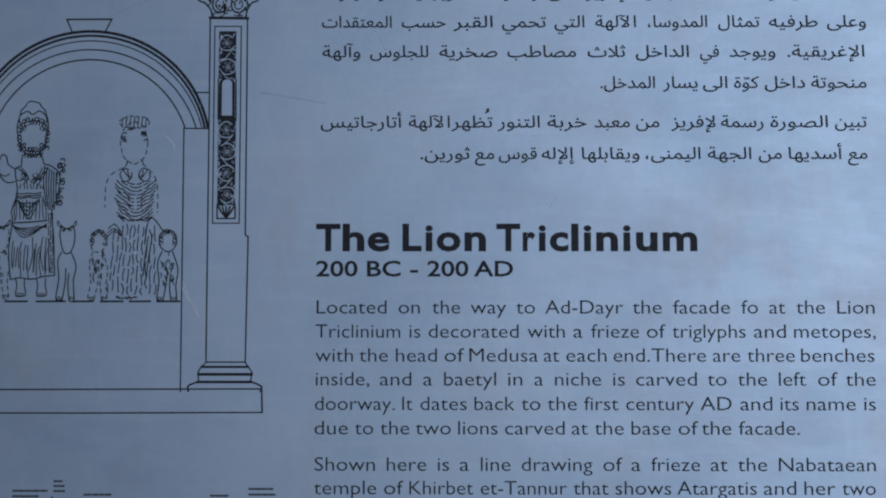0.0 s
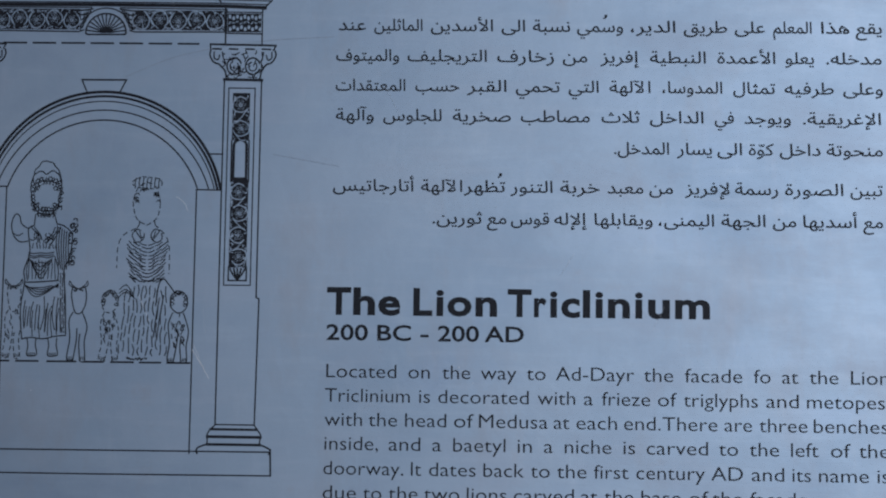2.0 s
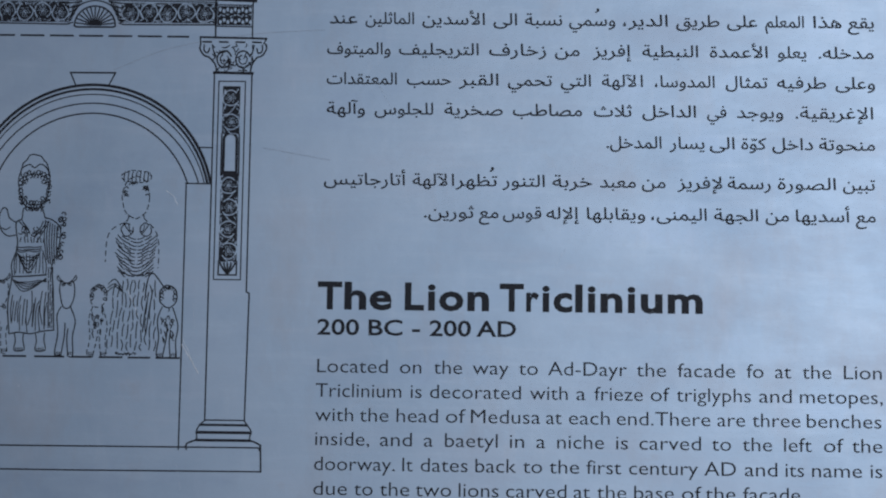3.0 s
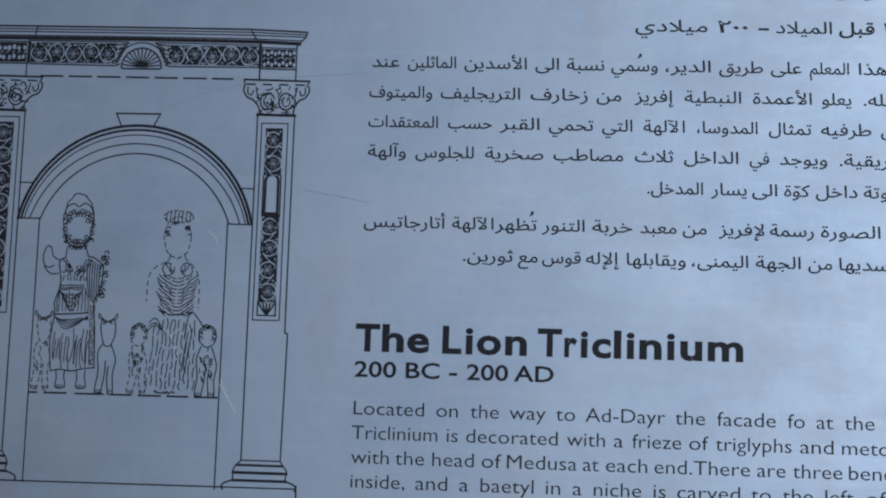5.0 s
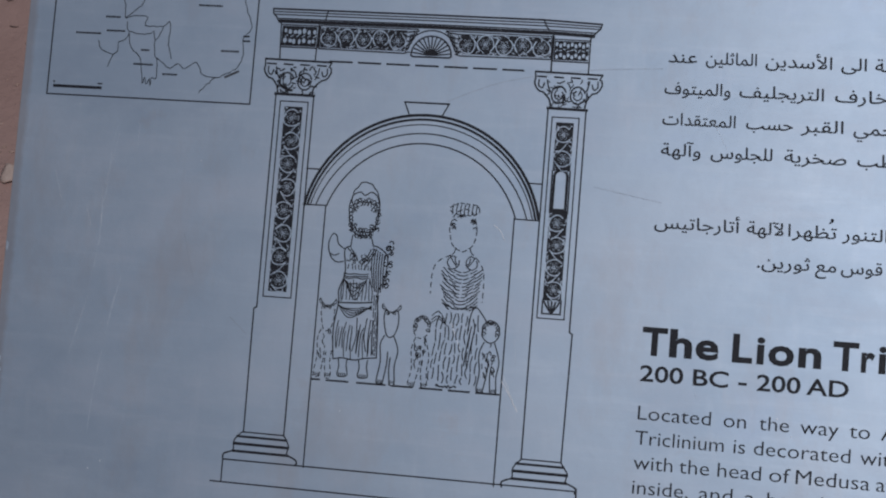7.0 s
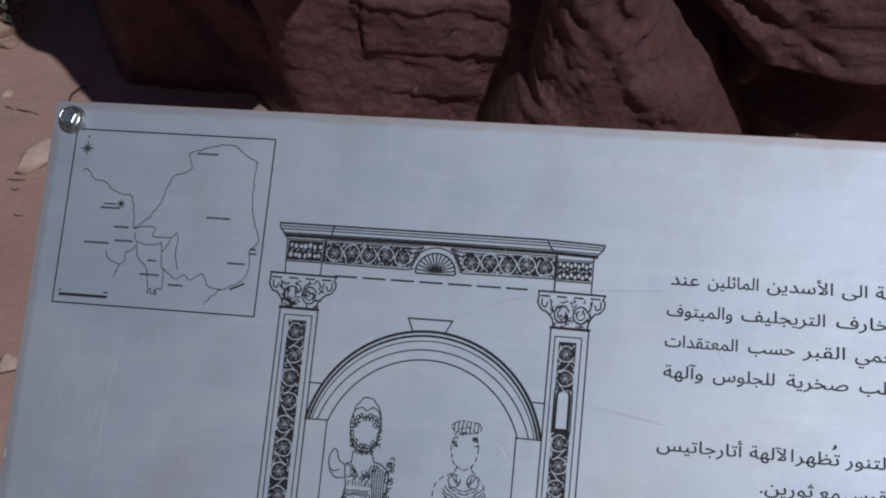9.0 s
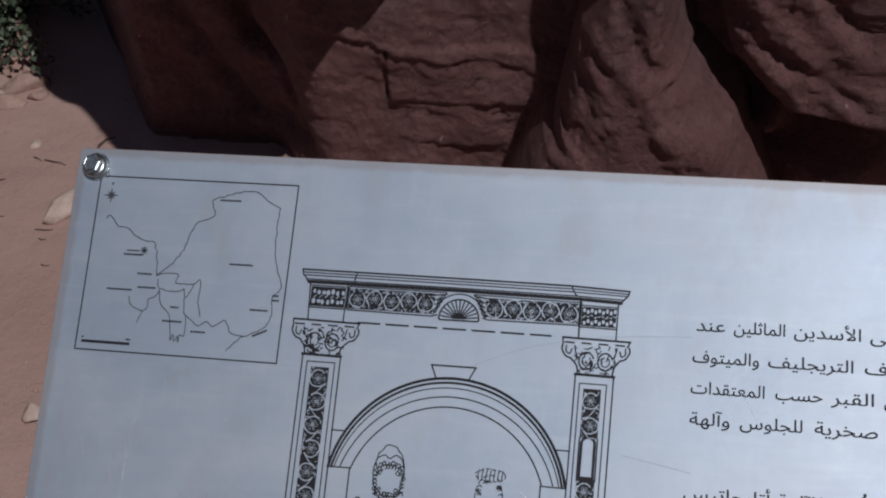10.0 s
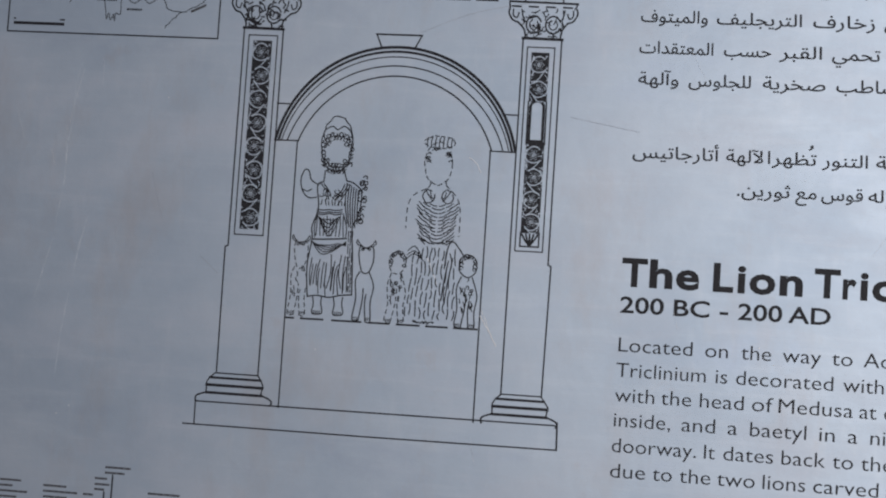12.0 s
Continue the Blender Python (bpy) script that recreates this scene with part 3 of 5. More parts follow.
# ---- lettering ----
def letter_meshes(requests):
    """Flat outlines of words in the built-in font, all made in one go: {(word, weight): (verts, faces, x0, x1)}."""
    temp = {}
    for key in requests:
        word, weight = key
        cu = bpy.data.curves.new("word", "FONT")
        cu.body, cu.size, cu.resolution_u, cu.offset = word, 1.0, 3, weight
        temp[key] = new("word", cu)
    out = {}
    # some outlines fill only at another fineness: take the first that leaves no loose corner
    for fine, thin in ((3, 0.0), (4, 0.0), (3, 0.001), (2, 0.0), (5, 0.002), (6, 0.0), (4, -0.002), (7, 0.004)):
        todo = [key for key in temp if key not in out or out[key][4]]
        for key in todo:
            temp[key].data.resolution_u, temp[key].data.offset = fine, key[1] + thin
        bpy.context.view_layer.update()
        deps = bpy.context.evaluated_depsgraph_get()
        for key in todo:
            me = bpy.data.meshes.new_from_object(temp[key].evaluated_get(deps))
            vs = [(v.co.x, v.co.y) for v in me.vertices]
            fs = [tuple(p.vertices) for p in me.polygons]
            loose = len(vs) - len({i for f in fs for i in f})
            if key not in out or loose < out[key][4]:
                out[key] = (vs, fs, min(v[0] for v in vs), max(v[0] for v in vs), loose)
            bpy.data.meshes.remove(me)
    # what still lacks pieces gets its outline filled a second way
    torn = [key for key in temp if out[key][4]]
    for key in torn:
        temp[key].data.resolution_u, temp[key].data.offset, temp[key].data.fill_mode = 3, key[1], "NONE"
    bpy.context.view_layer.update()
    deps = bpy.context.evaluated_depsgraph_get()
    for key in torn:
        me = bpy.data.meshes.new_from_object(temp[key].evaluated_get(deps))
        rim = [Vector((v.co.x, v.co.y)) for v in me.vertices]
        if len(me.edges):
            got = geometry.delaunay_2d_cdt(rim, [tuple(e.vertices) for e in me.edges], [], 1, 1e-6)
            a = np.array([rim[e.vertices[0]] for e in me.edges])
            b = np.array([rim[e.vertices[1]] for e in me.edges])
            keep = []
            for f in got[2]:  # counters of the letters stay open
                mx = sum(got[0][i].x for i in f) / len(f)
                my = sum(got[0][i].y for i in f) / len(f)
                cross = (a[:, 1] > my) != (b[:, 1] > my)
                at = a[cross, 0] + (my - a[cross, 1]) / (b[cross, 1] - a[cross, 1]) * (b[cross, 0] - a[cross, 0])
                if np.count_nonzero(at > mx) % 2:
                    keep.append(tuple(f))
            out[key] = ([(v.x, v.y) for v in got[0]], keep, min(p.x for p in rim), max(p.x for p in rim), 0)
        bpy.data.meshes.remove(me)
    for ob in temp.values():
        cu = ob.data
        bpy.data.objects.remove(ob)
        bpy.data.curves.remove(cu)
    return out


FORMS = {"ا": (0xFE8D, 2), "أ": (0xFE83, 2), "إ": (0xFE87, 2), "آ": (0xFE81, 2), "ب": (0xFE8F, 4), "ة": (0xFE93, 2), "ت": (0xFE95, 4), "ث": (0xFE99, 4),
         "ج": (0xFE9D, 4), "ح": (0xFEA1, 4), "خ": (0xFEA5, 4), "د": (0xFEA9, 2), "ذ": (0xFEAB, 2), "ر": (0xFEAD, 2), "ز": (0xFEAF, 2), "س": (0xFEB1, 4),
         "ش": (0xFEB5, 4), "ص": (0xFEB9, 4), "ض": (0xFEBD, 4), "ط": (0xFEC1, 4), "ظ": (0xFEC5, 4), "ع": (0xFEC9, 4), "غ": (0xFECD, 4), "ف": (0xFED1, 4),
         "ق": (0xFED5, 4), "ك": (0xFED9, 4), "ل": (0xFEDD, 4), "م": (0xFEE1, 4), "ن": (0xFEE5, 4), "ه": (0xFEE9, 4), "و": (0xFEED, 2), "ى": (0xFEEF, 2), "ي": (0xFEF1, 4)}
LAM_ALEF = {"آ": 0xFEF5, "أ": 0xFEF7, "إ": 0xFEF9, "ا": 0xFEFB}


def arabic(word):
    """Joined letter forms, in the order in which they stand from left to right."""
    out, joined, i = [], False, 0
    while i < len(word):
        c = word[i]
        after = word[i + 1] if i + 1 < len(word) else ""
        if c == "ل" and after in LAM_ALEF:
            out.append(chr(LAM_ALEF[after] + (1 if joined else 0)))
            joined, i = False, i + 2
            continue
        if c in FORMS:
            start, count = FORMS[c]
            on = count == 4 and after in FORMS
            out.append(chr(start + (3 if joined and on else 1 if joined else 2 if on else 0)))
            joined = on
        else:
            out.append(c)
            joined = False
        i += 1
    return "".join(reversed(out))


LINES = []


def print_line(name, text, base, size, weight, spans, rtl=False):
    """Notes a line of print: its words, baseline, letter size and weight, and where each word begins and ends, in mm."""
    words = text.split()
    keys = [(arabic(w) if rtl and w[0] not in "٢٠-" else w, weight) for w in words]
    ends = [float(v) for v in spans.split()]
    LINES.append((name, keys, base, size, list(zip(ends[::2], ends[1::2]))))


def build_lines():
    table = letter_meshes(dict.fromkeys(k for ln in LINES for k in ln[1]))
    labels = {"heading": "bold black heading", "date_line": "medium weight date line", "arabic_heading": "bold arabic heading"}
    for name, keys, base, size, spans in LINES:
        line = on_panel(tagged(new(name), labels.get(name, "")))
        line.parent = sign
        bleed = 0.10 if name.startswith("arabic") else 0.06 if name in ("heading", "date_line") else 0.0
        for key, (a, b) in zip(keys, spans):
            vs, fs, x0, x1, loose = table[key]
            k = (b - a) / (x1 - x0)
            verts, faces = [], []
            # a slightly spread print: the letters laid thrice, a hair apart
            for j, (dx, dy) in enumerate(((-bleed, -bleed), (bleed, -bleed), (0.0, bleed))):
                first = len(verts)
                verts += [((a + (vx - x0) * k + dx) * MM, (base + vy * size + dy) * MM, 0.00026 + 0.00002 * j) for vx, vy in vs]
                faces += [tuple(first + i for i in f) for f in fs]
            mesh_object("letter" if name == "heading" else "word", verts, faces, INK, line)


print_line("heading", "T h e L i o n T r i c l i n i u m", -170.3, 28.5, 0.028,
           "488.0 506.4 508.2 524.7 527.2 544.0 553.9 568.3 571.3 576.9 579.7 598.1 601.2 617.4 625.5 643.5 645.5 654.9 657.6 663.0 666.0 680.1 682.4 687.8 691.8 697.6 701.4 717.8 721.8 727.5 731.7 747.9 752.0 778.1")
print_line("date_line", "200 BC - 200 AD", -190.1, 16.8, 0.012,
           "488.2 519.7 526.9 552.4 559.7 565.7 572.9 604.0 608.3 638.0")
print_line("text_line", "Located on the way to Ad-Dayr the facade fo at the Lion", -218.6, 15, -0.006,
           "488.7 541.8 551.0 567.1 576.5 597.7 605.7 632.7 640.3 654.6 662.3 721.3 728.5 750.5 759.3 802.2 810.9 823.4 832.0 844.1 852.4 874.0 883.4 911.5")
print_line("text_line", "Triclinium is decorated with a frieze of triglyphs and metopes,", -236.9, 15, -0.006,
           "488.0 552.3 559.4 567.6 573.9 642.0 648.9 677.0 683.6 690.4 697.1 733.2 739.1 753.3 758.4 813.8 820.1 844.2 850.5 912.0")
print_line("text_line", "with the head of Medusa at each end.There are three benches", -255, 15, -0.006,
           "488.1 516.5 521.3 543.0 549.1 580.1 586.0 600.8 604.8 656.6 661.1 672.8 678.1 708.5 713.8 783.6 788.9 809.4 814.8 850.6 855.4 910.7")
print_line("text_line", "inside, and a baetyl in a niche is carved to the left of the", -273, 15, -0.006,
           "488.4 528.9 537.0 560.8 569.8 576.6 585.6 624.9 634.1 644.7 653.9 660.5 669.5 704.3 713.4 722.2 730.7 776.5 784.6 798.9 807.4 829.4 838.4 858.9 867.9 882.6 888.7 911.2")
print_line("text_line", "doorway. It dates back to the first century AD and its name is", -291.5, 15, -0.006,
           "488.0 548.3 554.0 561.7 567.7 602.7 608.6 638.9 644.0 658.3 663.7 685.8 691.4 717.2 723.1 774.2 779.0 802.5 809.1 833.1 839.3 852.9 859.0 895.8 902.3 910.8")
print_line("text_line", "due to the two lions carved at the base of the facade.", -309.8, 15, -0.006,
           "487.8 512.9 518.2 532.1 537.4 559.4 564.1 590.7 596.3 626.0 631.6 676.5 681.9 694.1 699.2 721.0 726.9 756.3 762.3 777.0 779.7 802.0 807.7 853.5")
print_line("text_line", "Shown here is a line drawing of a frieze at the Nabataean", -337, 15, -0.006,
           "488.0 533.5 542.5 572.2 580.9 589.4 597.5 604.3 613.3 635.6 644.1 697.3 705.5 719.9 726.6 733.4 741.5 778.1 786.1 798.9 806.5 828.4 837.3 909.9")
print_line("text_line", "temple of Khirbet et-Tannur that shows Atargatis and her two", -354.6, 15, -0.006,
           "487.6 534.5 540.4 555.0 559.5 607.5 613.2 678.0 682.9 709.2 714.5 756.3 760.9 820.4 825.7 850.0 856.2 879.4 884.5 909.5")
print_line("arabic_date_line", "٢٠٠ قبل الميلاد - ٢٠٠ ميلادي", 80.5, 13, 0.012,
           "882.4 905.3 848.8 875.2 801.2 843.3 788.1 795.8 757.5 780.1 694.6 749.3", True)
print_line("arabic_text_line", "يقع هذا المعلم على طريق الدير، وسمي نسبة الى الأسدين الماثلين عند", 49, 12.8, 0,
           "889.7 909.3 863.4 884.7 826.8 856.0 797.6 820.4 758.6 791.5 718.0 752.0 676.8 711.9 642.8 671.2 618.7 636.6 564.1 611.9 520.4 557.5 492.7 513.8", True)
print_line("arabic_text_line", "مدخله. يعلو الأعمدة النبطية إفريز من زخارف التريجليف والميتوف", 25.2, 12.8, 0,
           "867.1 908.8 836.0 857.6 784.2 828.2 732.7 775.2 694.9 724.2 666.0 684.6 615.6 659.0 546.5 607.4 491.3 539.8", True)
print_line("arabic_text_line", "وعلى طرفيه تمثال المدوسا، الآلهة التي تحمي القبر حسب المعتقدات", 1.8, 12.8, 0,
           "879.8 909.5 835.3 872.4 796.3 827.9 742.4 787.7 701.9 733.0 670.6 693.4 630.2 663.8 592.6 622.8 552.9 586.5 491.4 545.0", True)
print_line("arabic_text_line", "الإغريقية. ويوجد في الداخل ثلاث مصاطب صخرية للجلوس وآلهة", -21.4, 12.8, 0,
           "849.1 907.8 804.5 839.7 782.1 796.5 732.8 773.4 695.9 724.7 634.2 686.8 581.9 626.3 528.6 573.2 491.9 521.0", True)
print_line("arabic_text_line", "منحوتة داخل كوة الى يسار المدخل.", -45.6, 12.8, 0,
           "866.8 908.9 831.4 862.0 807.9 826.7 784.1 802.6 753.4 779.8 705.6 747.2", True)
print_line("arabic_text_line", "تبين الصورة رسمة لإفريز من معبد خربة التنور تظهر الآلهة أتارجاتيس", -76, 12.8, 0,
           "884.5 908.5 835.2 878.9 797.4 829.7 759.4 793.1 732.5 750.2 700.7 727.7 664.7 694.6 626.7 658.7 591.1 622.6 558.5 589.8 490.9 552.9", True)
print_line("arabic_text_line", "مع أسديها من الجهة اليمنى، ويقابلها إلإله قوس مع ثورين.", -100.4, 12.8, 0,
           "893.9 908.5 848.7 889.1 825.9 843.3 787.0 820.1 739.6 781.3 690.9 734.8 660.3 684.9 627.4 656.3 609.2 623.8 567.5 605.1", True)
print_line("arabic_heading", "الأسد", 111.0, 25.0, 0.03, "766 834", True)
print_line("arabic_heading", "ن ا و", 113.4, 23.5, 0.03, "841.6 859.2 862.0 865.0 867.2 882.0", True)
build_lines()


# small vowel marks above the letters
def vowel(x, y, h):
    pts = curve([(x - 0.35 * h, y), (x + 0.25 * h, y + 0.35 * h), (x + 0.32 * h, y + 0.8 * h), (x, y + 0.78 * h), (x + 0.1 * h, y + 0.4 * h)], 4)
    Print(0.28).line(pts, 0.25 * h).done("vowel_mark", INK, sign)


vowel(698.2, 59.6, 3.0)
vowel(618.5, -64.5, 3.2)
for dx in (-0.9, 0.9):
    Print(0.28).line(oval(817.6 + dx, -37.4, 0.9, 1.3, 8, 180, 360), 0.5).done("vowel_mark", INK, sign)


# ---- the small map ----
chart = Print().box(0.2, 0.4, 170.2, 145.4, 0.75).done("map_frame", INK, sign, "thin ruled frame of a small map")
RIVERS = [
    [(10.3, 109.4), (13.4, 112.3), (21.7, 103.6), (30.1, 102.4), (38, 96), (46.7, 92.5), (56.3, 90.1), (61, 64.7)],
    [(61, 64.7), (71.2, 74.1), (80.9, 86.8), (87.2, 108.2), (96.9, 113.1), (103.2, 117.4), (100.2, 126.7), (103, 131.3), (132.5, 138.8), (147, 130.9), (157.3, 125.7)],
    [(157.3, 125.7), (156.4, 109), (159.1, 80.6), (166.5, 61.3), (159.8, 52.3), (161.1, 41.6), (156.1, 27.4), (140.4, 20), (127.6, 7.1)],
    [(140.4, 20), (129.7, 21.6), (126, 27.8), (122.2, 31.5), (113.9, 26), (107.9, 29.6), (101.6, 25.8), (90.4, 33.4)],
    [(61, 64.7), (68.7, 66.9), (79.6, 66.3), (77.8, 59.4), (92.6, 59.1), (97.8, 63.3), (99.2, 55.7), (98.8, 46.9), (102.1, 33.6)],
    [(62.6, 61.5), (64.8, 53.9), (81, 52.5), (85.7, 55), (87.4, 47.4), (91.2, 53.1), (93.1, 59.1)],
    [(65.1, 51.7), (67.8, 40.9), (75.6, 33.7), (78.4, 21.8), (80.0, 12.5), (81.5, 17.5), (83.2, 12.0), (85.5, 16.5), (86.5, 11.4), (87.4, 17.7), (90.8, 17.1), (90.6, 32.3), (87.9, 35.4), (86.9, 47.4)],
    [(65, 52.8), (62.3, 47.2), (56.9, 44.7), (56.7, 38.1), (53.3, 34.6), (49.5, 24.6)],
    [(40, 45.5), (42.9, 38.4), (53.3, 34.6)],
]
for k, r in enumerate(RIVERS):
    Print().line(shaky(shaky(curve(r, 3), 0.9, k), 0.35, k + 40), 0.39).done("river_line", INK, chart)
LABELS = [(106, 124, 130), (121, 141, 77.5), (30, 47, 80.6), (44, 57, 65.2), (20, 42, 51.3), (46, 62, 54), (76, 83.5, 39.4), (71, 87.5, 27.9), (96, 108.3, 20.8), (142.6, 157.6, 41.6), (160, 166, 54), (160, 166, 50.3)]
for k, (a, b, y) in enumerate(LABELS):
    pr = Print()
    x = a
    while x < b - 0.6:
        step = min(b - x, 1.0 + 1.4 * ((k * 7 + int(x * 3)) % 5) / 4)
        pr.block(x, y - 0.75, x + step * 0.86, y + 0.75)
        x += step
    pr.done("label_bar", INK, chart)
Print().line([(148, 20.8), (158.6, 25.9)], 1.3).done("label_bar", FADED, chart)
bar = Print().line([(5.6, 7.2), (45.5, 7.2)], 1.7).block(4.6, 10.0, 6.4, 11.2).block(42.5, 10.0, 46.5, 11.2).done("scale_bar", INK, chart)
star = Print()
for k in range(8):
    a, r = radians(45 * k + 1), (7.0 if k % 2 == 0 else 5.0)
    c, s = math.cos(a), math.sin(a)
    star.fill([(11.3 + r * c, 129.3 + r * s), (11.3 - 1.3 * s, 129.3 + 1.3 * c), (11.3, 129.3), (11.3 + 1.3 * s, 129.3 - 1.3 * c)])
star.block(10.5, 138.2, 12.1, 140.4).done("compass_rose", FADED, chart)
mark = Print()
for k in range(4):
    a = radians(45 * k)
    mark.line([(47 - 3.1 * math.cos(a), 84.5 - 3.1 * math.sin(a)), (47 + 3.1 * math.cos(a), 84.5 + 3.1 * math.sin(a))], 0.55)
mark.block(32, 83.4, 43, 84.4).done("site_mark", INK, chart)

# ---- the line drawing of a temple front ----
front = Print()
front.line([(238.6, -75.4), (238.8, -277.0)], 0.7).line([(385.8, -76.4), (385.8, -277.6)], 0.7)
front.line([(221.2, -75.6), (238.8, -75.3)], 0.7).line([(385.4, -76.4), (405.0, -76.6)], 0.7)
front.line([(220.8, -47.5), (231.0, -47.5)], 0.7).line([(395.6, -48.6), (405.0, -48.7)], 0.7)
front.line([(174.6, -276.4), (447.4, -275.6)], 0.75).line([(166.0, -293.8), (310, -293.9), (448.0, -293.3)], 0.75)
front.line([(174.6, -276.2), (174.7, -293.8)], 0.7).line([(447.4, -273.5), (448.0, -293.5)], 0.9)
front = front.done("temple_front_drawing", INK, sign, "fine black line drawing of an arched temple front")


def arc_over(half, apex, low=-75.6, mid=312.8, n=40):
    rise = apex - low
    r = (half * half + rise * rise) / (2 * rise)
    a = math.degrees(math.asin(half / r))
    if rise > r:
        a = 180 - a
    return oval(mid, apex - r, r, r, n, 90 + a, 90 - a)


pr = Print()
for half, apex, w in ((91.4, -0.9, 1.6), (88.9, -4.3, 1.3), (86.6, -8.3, 0.55), (82.2, -15.2, 0.65), (73.6, -23.0, 0.75)):
    pr.line(arc_over(half, apex), w)
pr.line([(298.4, -1.4), (294.1, 8.5), (328.8, 8.6), (323.7, -1.6)], 0.75).line([(294.1, 8.5), (328.8, 8.6)], 0.9)
pr.done("arch", INK, front)

# cornice
pr = Print()
pr.line([(182.6, 77.3), (310, 77.4), (396.4, 77.2), (441.2, 75.5)], 1.0)
pr.line([(184, 75.0), (310, 75.1), (396.8, 74.9), (440.6, 73.4)], 0.6).line([(184.6, 72.8), (310, 72.9), (397.5, 72.6), (440, 71.6)], 0.6)
pr.line([(187.4, 69.7), (310, 69.9), (399.5, 69.6), (437.5, 68.6)], 0.6)
pr.line([(188.4, 67.6), (310, 67.9), (404, 67.3), (435.5, 66.2)], 2.1)
pr.line([(182.6, 77.3), (183.2, 73.2), (185.7, 71.0), (187.0, 68.6), (190.0, 66.0)], 0.8)
pr.line([(441.2, 75.5), (440.2, 71.8), (436.5, 68.0), (433.4, 64.5), (433.3, 62.0)], 0.8)
pr.line([(227.2, 77.2), (226.2, 73.8), (225.6, 69.6)], 0.7).line([(396.6, 77.2), (399.6, 71.6), (401.5, 69.4)], 0.7)
pr.done("cornice", INK, front)


def rosette(pr, x, y, r, seed):
    """Petals left bare in a ring of dark."""
    rng = random.Random(seed)
    for k in range(6):
        a = 2 * math.pi * (k + rng.uniform(-0.12, 0.12)) / 6
        c, s = math.cos(a), math.sin(a)
        petal = [(0.26, 0.0), (0.46, 0.15), (0.68, 0.15), (0.78, 0.0), (0.68, -0.15), (0.46, -0.15)]
        pr.line([(x + r * (u * c - v * s), y + r * (u * s + v * c)) for u, v in petal], 0.04 * r, True)
    pr.line(oval(x, y, 0.17 * r, 0.17 * r, 8)[:-1], 0.10 * r, True)


def scroll(name, x0, y0, x1, y1, count, seed, parent):
    """A dark band with a leafy scroll of rosettes left bare."""
    dark = Print(0.25).block(x0, y0, x1, y1).done(name, INK, parent, "dark band with a rosette scroll")
    rng = random.Random(seed)
    light = Print(0.33)
    tall = (y1 - y0) > (x1 - x0)
    length, width = (y1 - y0, x1 - x0) if tall else (x1 - x0, y1 - y0)
    at = (lambda a, b: (x0 + b, y1 - a)) if tall else (lambda a, b: (x0 + a, y0 + b))
    pitch = length / count
    r = min(width * 0.385, pitch * 0.39)
    for k in range(count):
        u, side = (k + 0.5) * pitch, (1 if k % 2 else -1)
        v = width / 2 + side * 0.04 * width
        cx, cy = at(u, v)
        rosette(light, cx, cy, r, seed * 31 + k)
        # the stem winds round the flower and passes on to the next
        ring = []
        for j in range(19):
            a = math.pi * (-0.75 + 1.55 * j / 18)
            rr = r * (1.16 + 0.05 * math.sin(3 * a + k))
            ring.append(at(u + rr * math.sin(a), v + side * rr * math.cos(a)))
        light.line(ring, 0.14 * r).line([ring[-1]] + curve([ring[-1], at(min(u + pitch * 0.55, length - 0.4), width / 2), at(min(u + pitch * 0.72, length - 0.4), width / 2 + side * 0.30 * width)], 4), 0.11 * r)
        light.line([at(u + rr * 1.2 * math.sin(t), v + side * r * 1.32 * math.cos(t)) for t in (-0.5, -0.2, 0.1, 0.4)], 0.05 * r)
        for j in range(11):
            a = u + rng.uniform(-0.5, 0.5) * pitch
            b = rng.choice((rng.uniform(0.05, 0.16), rng.uniform(0.84, 0.95))) * width
            q = [(a, b), (a + rng.uniform(-0.3, 0.3) * r, b + rng.uniform(-0.1, 0.1) * width), (a + rng.uniform(-0.5, 0.5) * r, b + rng.uniform(-0.12, 0.12) * width)]
            q = [(min(max(m, 0.35), length - 0.35), min(max(w, 0.35), width - 0.35)) for m, w in q]
            light.line([at(*m) for m in q], 0.09 * r)
    light.done("bare_scroll", ALU, dark)
    return dark


# frieze with a shell in its middle
pr = Print()
pr.line([(190.2, 64.9), (220.3, 64.8)], 0.6).line([(190.4, 47.2), (220.4, 47.2)], 0.7).line([(190.0, 66), (191.3, 37.4)], 0.7).line([(220.6, 66), (220.0, 37.4)], 0.7)
pr.line([(222, 65.6), (300, 65.6)], 0.6).line([(222, 47.0), (290, 46.4), (294.2, 47.8)], 0.7).line([(330, 47.6), (334, 46.4), (404, 46.9)], 0.7).line([(322, 65.4), (404, 64.6)], 0.6)
pr.line([(404.6, 66), (405.0, 37.4)], 0.9).line([(433.3, 64), (433.4, 36.6)], 0.7).line([(405, 62.7), (433.2, 62.4)], 0.6).line([(405, 45.9), (433.2, 45.6)], 0.7)
pr.line(oval(311.4, 45.2, 20.5, 20.0, 18, 8, 172), 0.7).line(oval(311.4, 45.2, 15.8, 15.6, 18, 0, 180), 0.9)
pr.line([(295.6, 45.2), (297, 44.2), (326, 44.4), (327.2, 45.3)], 0.9)
for k in range(13):
    a = radians(8 + 164 * k / 12)
    pr.line([(311.4 + 3.0 * math.cos(a), 45.6 + 2.6 * math.sin(a)), (311.4 + 14.6 * math.cos(a), 45.4 + 14.4 * math.sin(a))], 0.75)
pr.fill(oval(311.4, 45.4, 4.2, 3.8, 10, 0, 180))
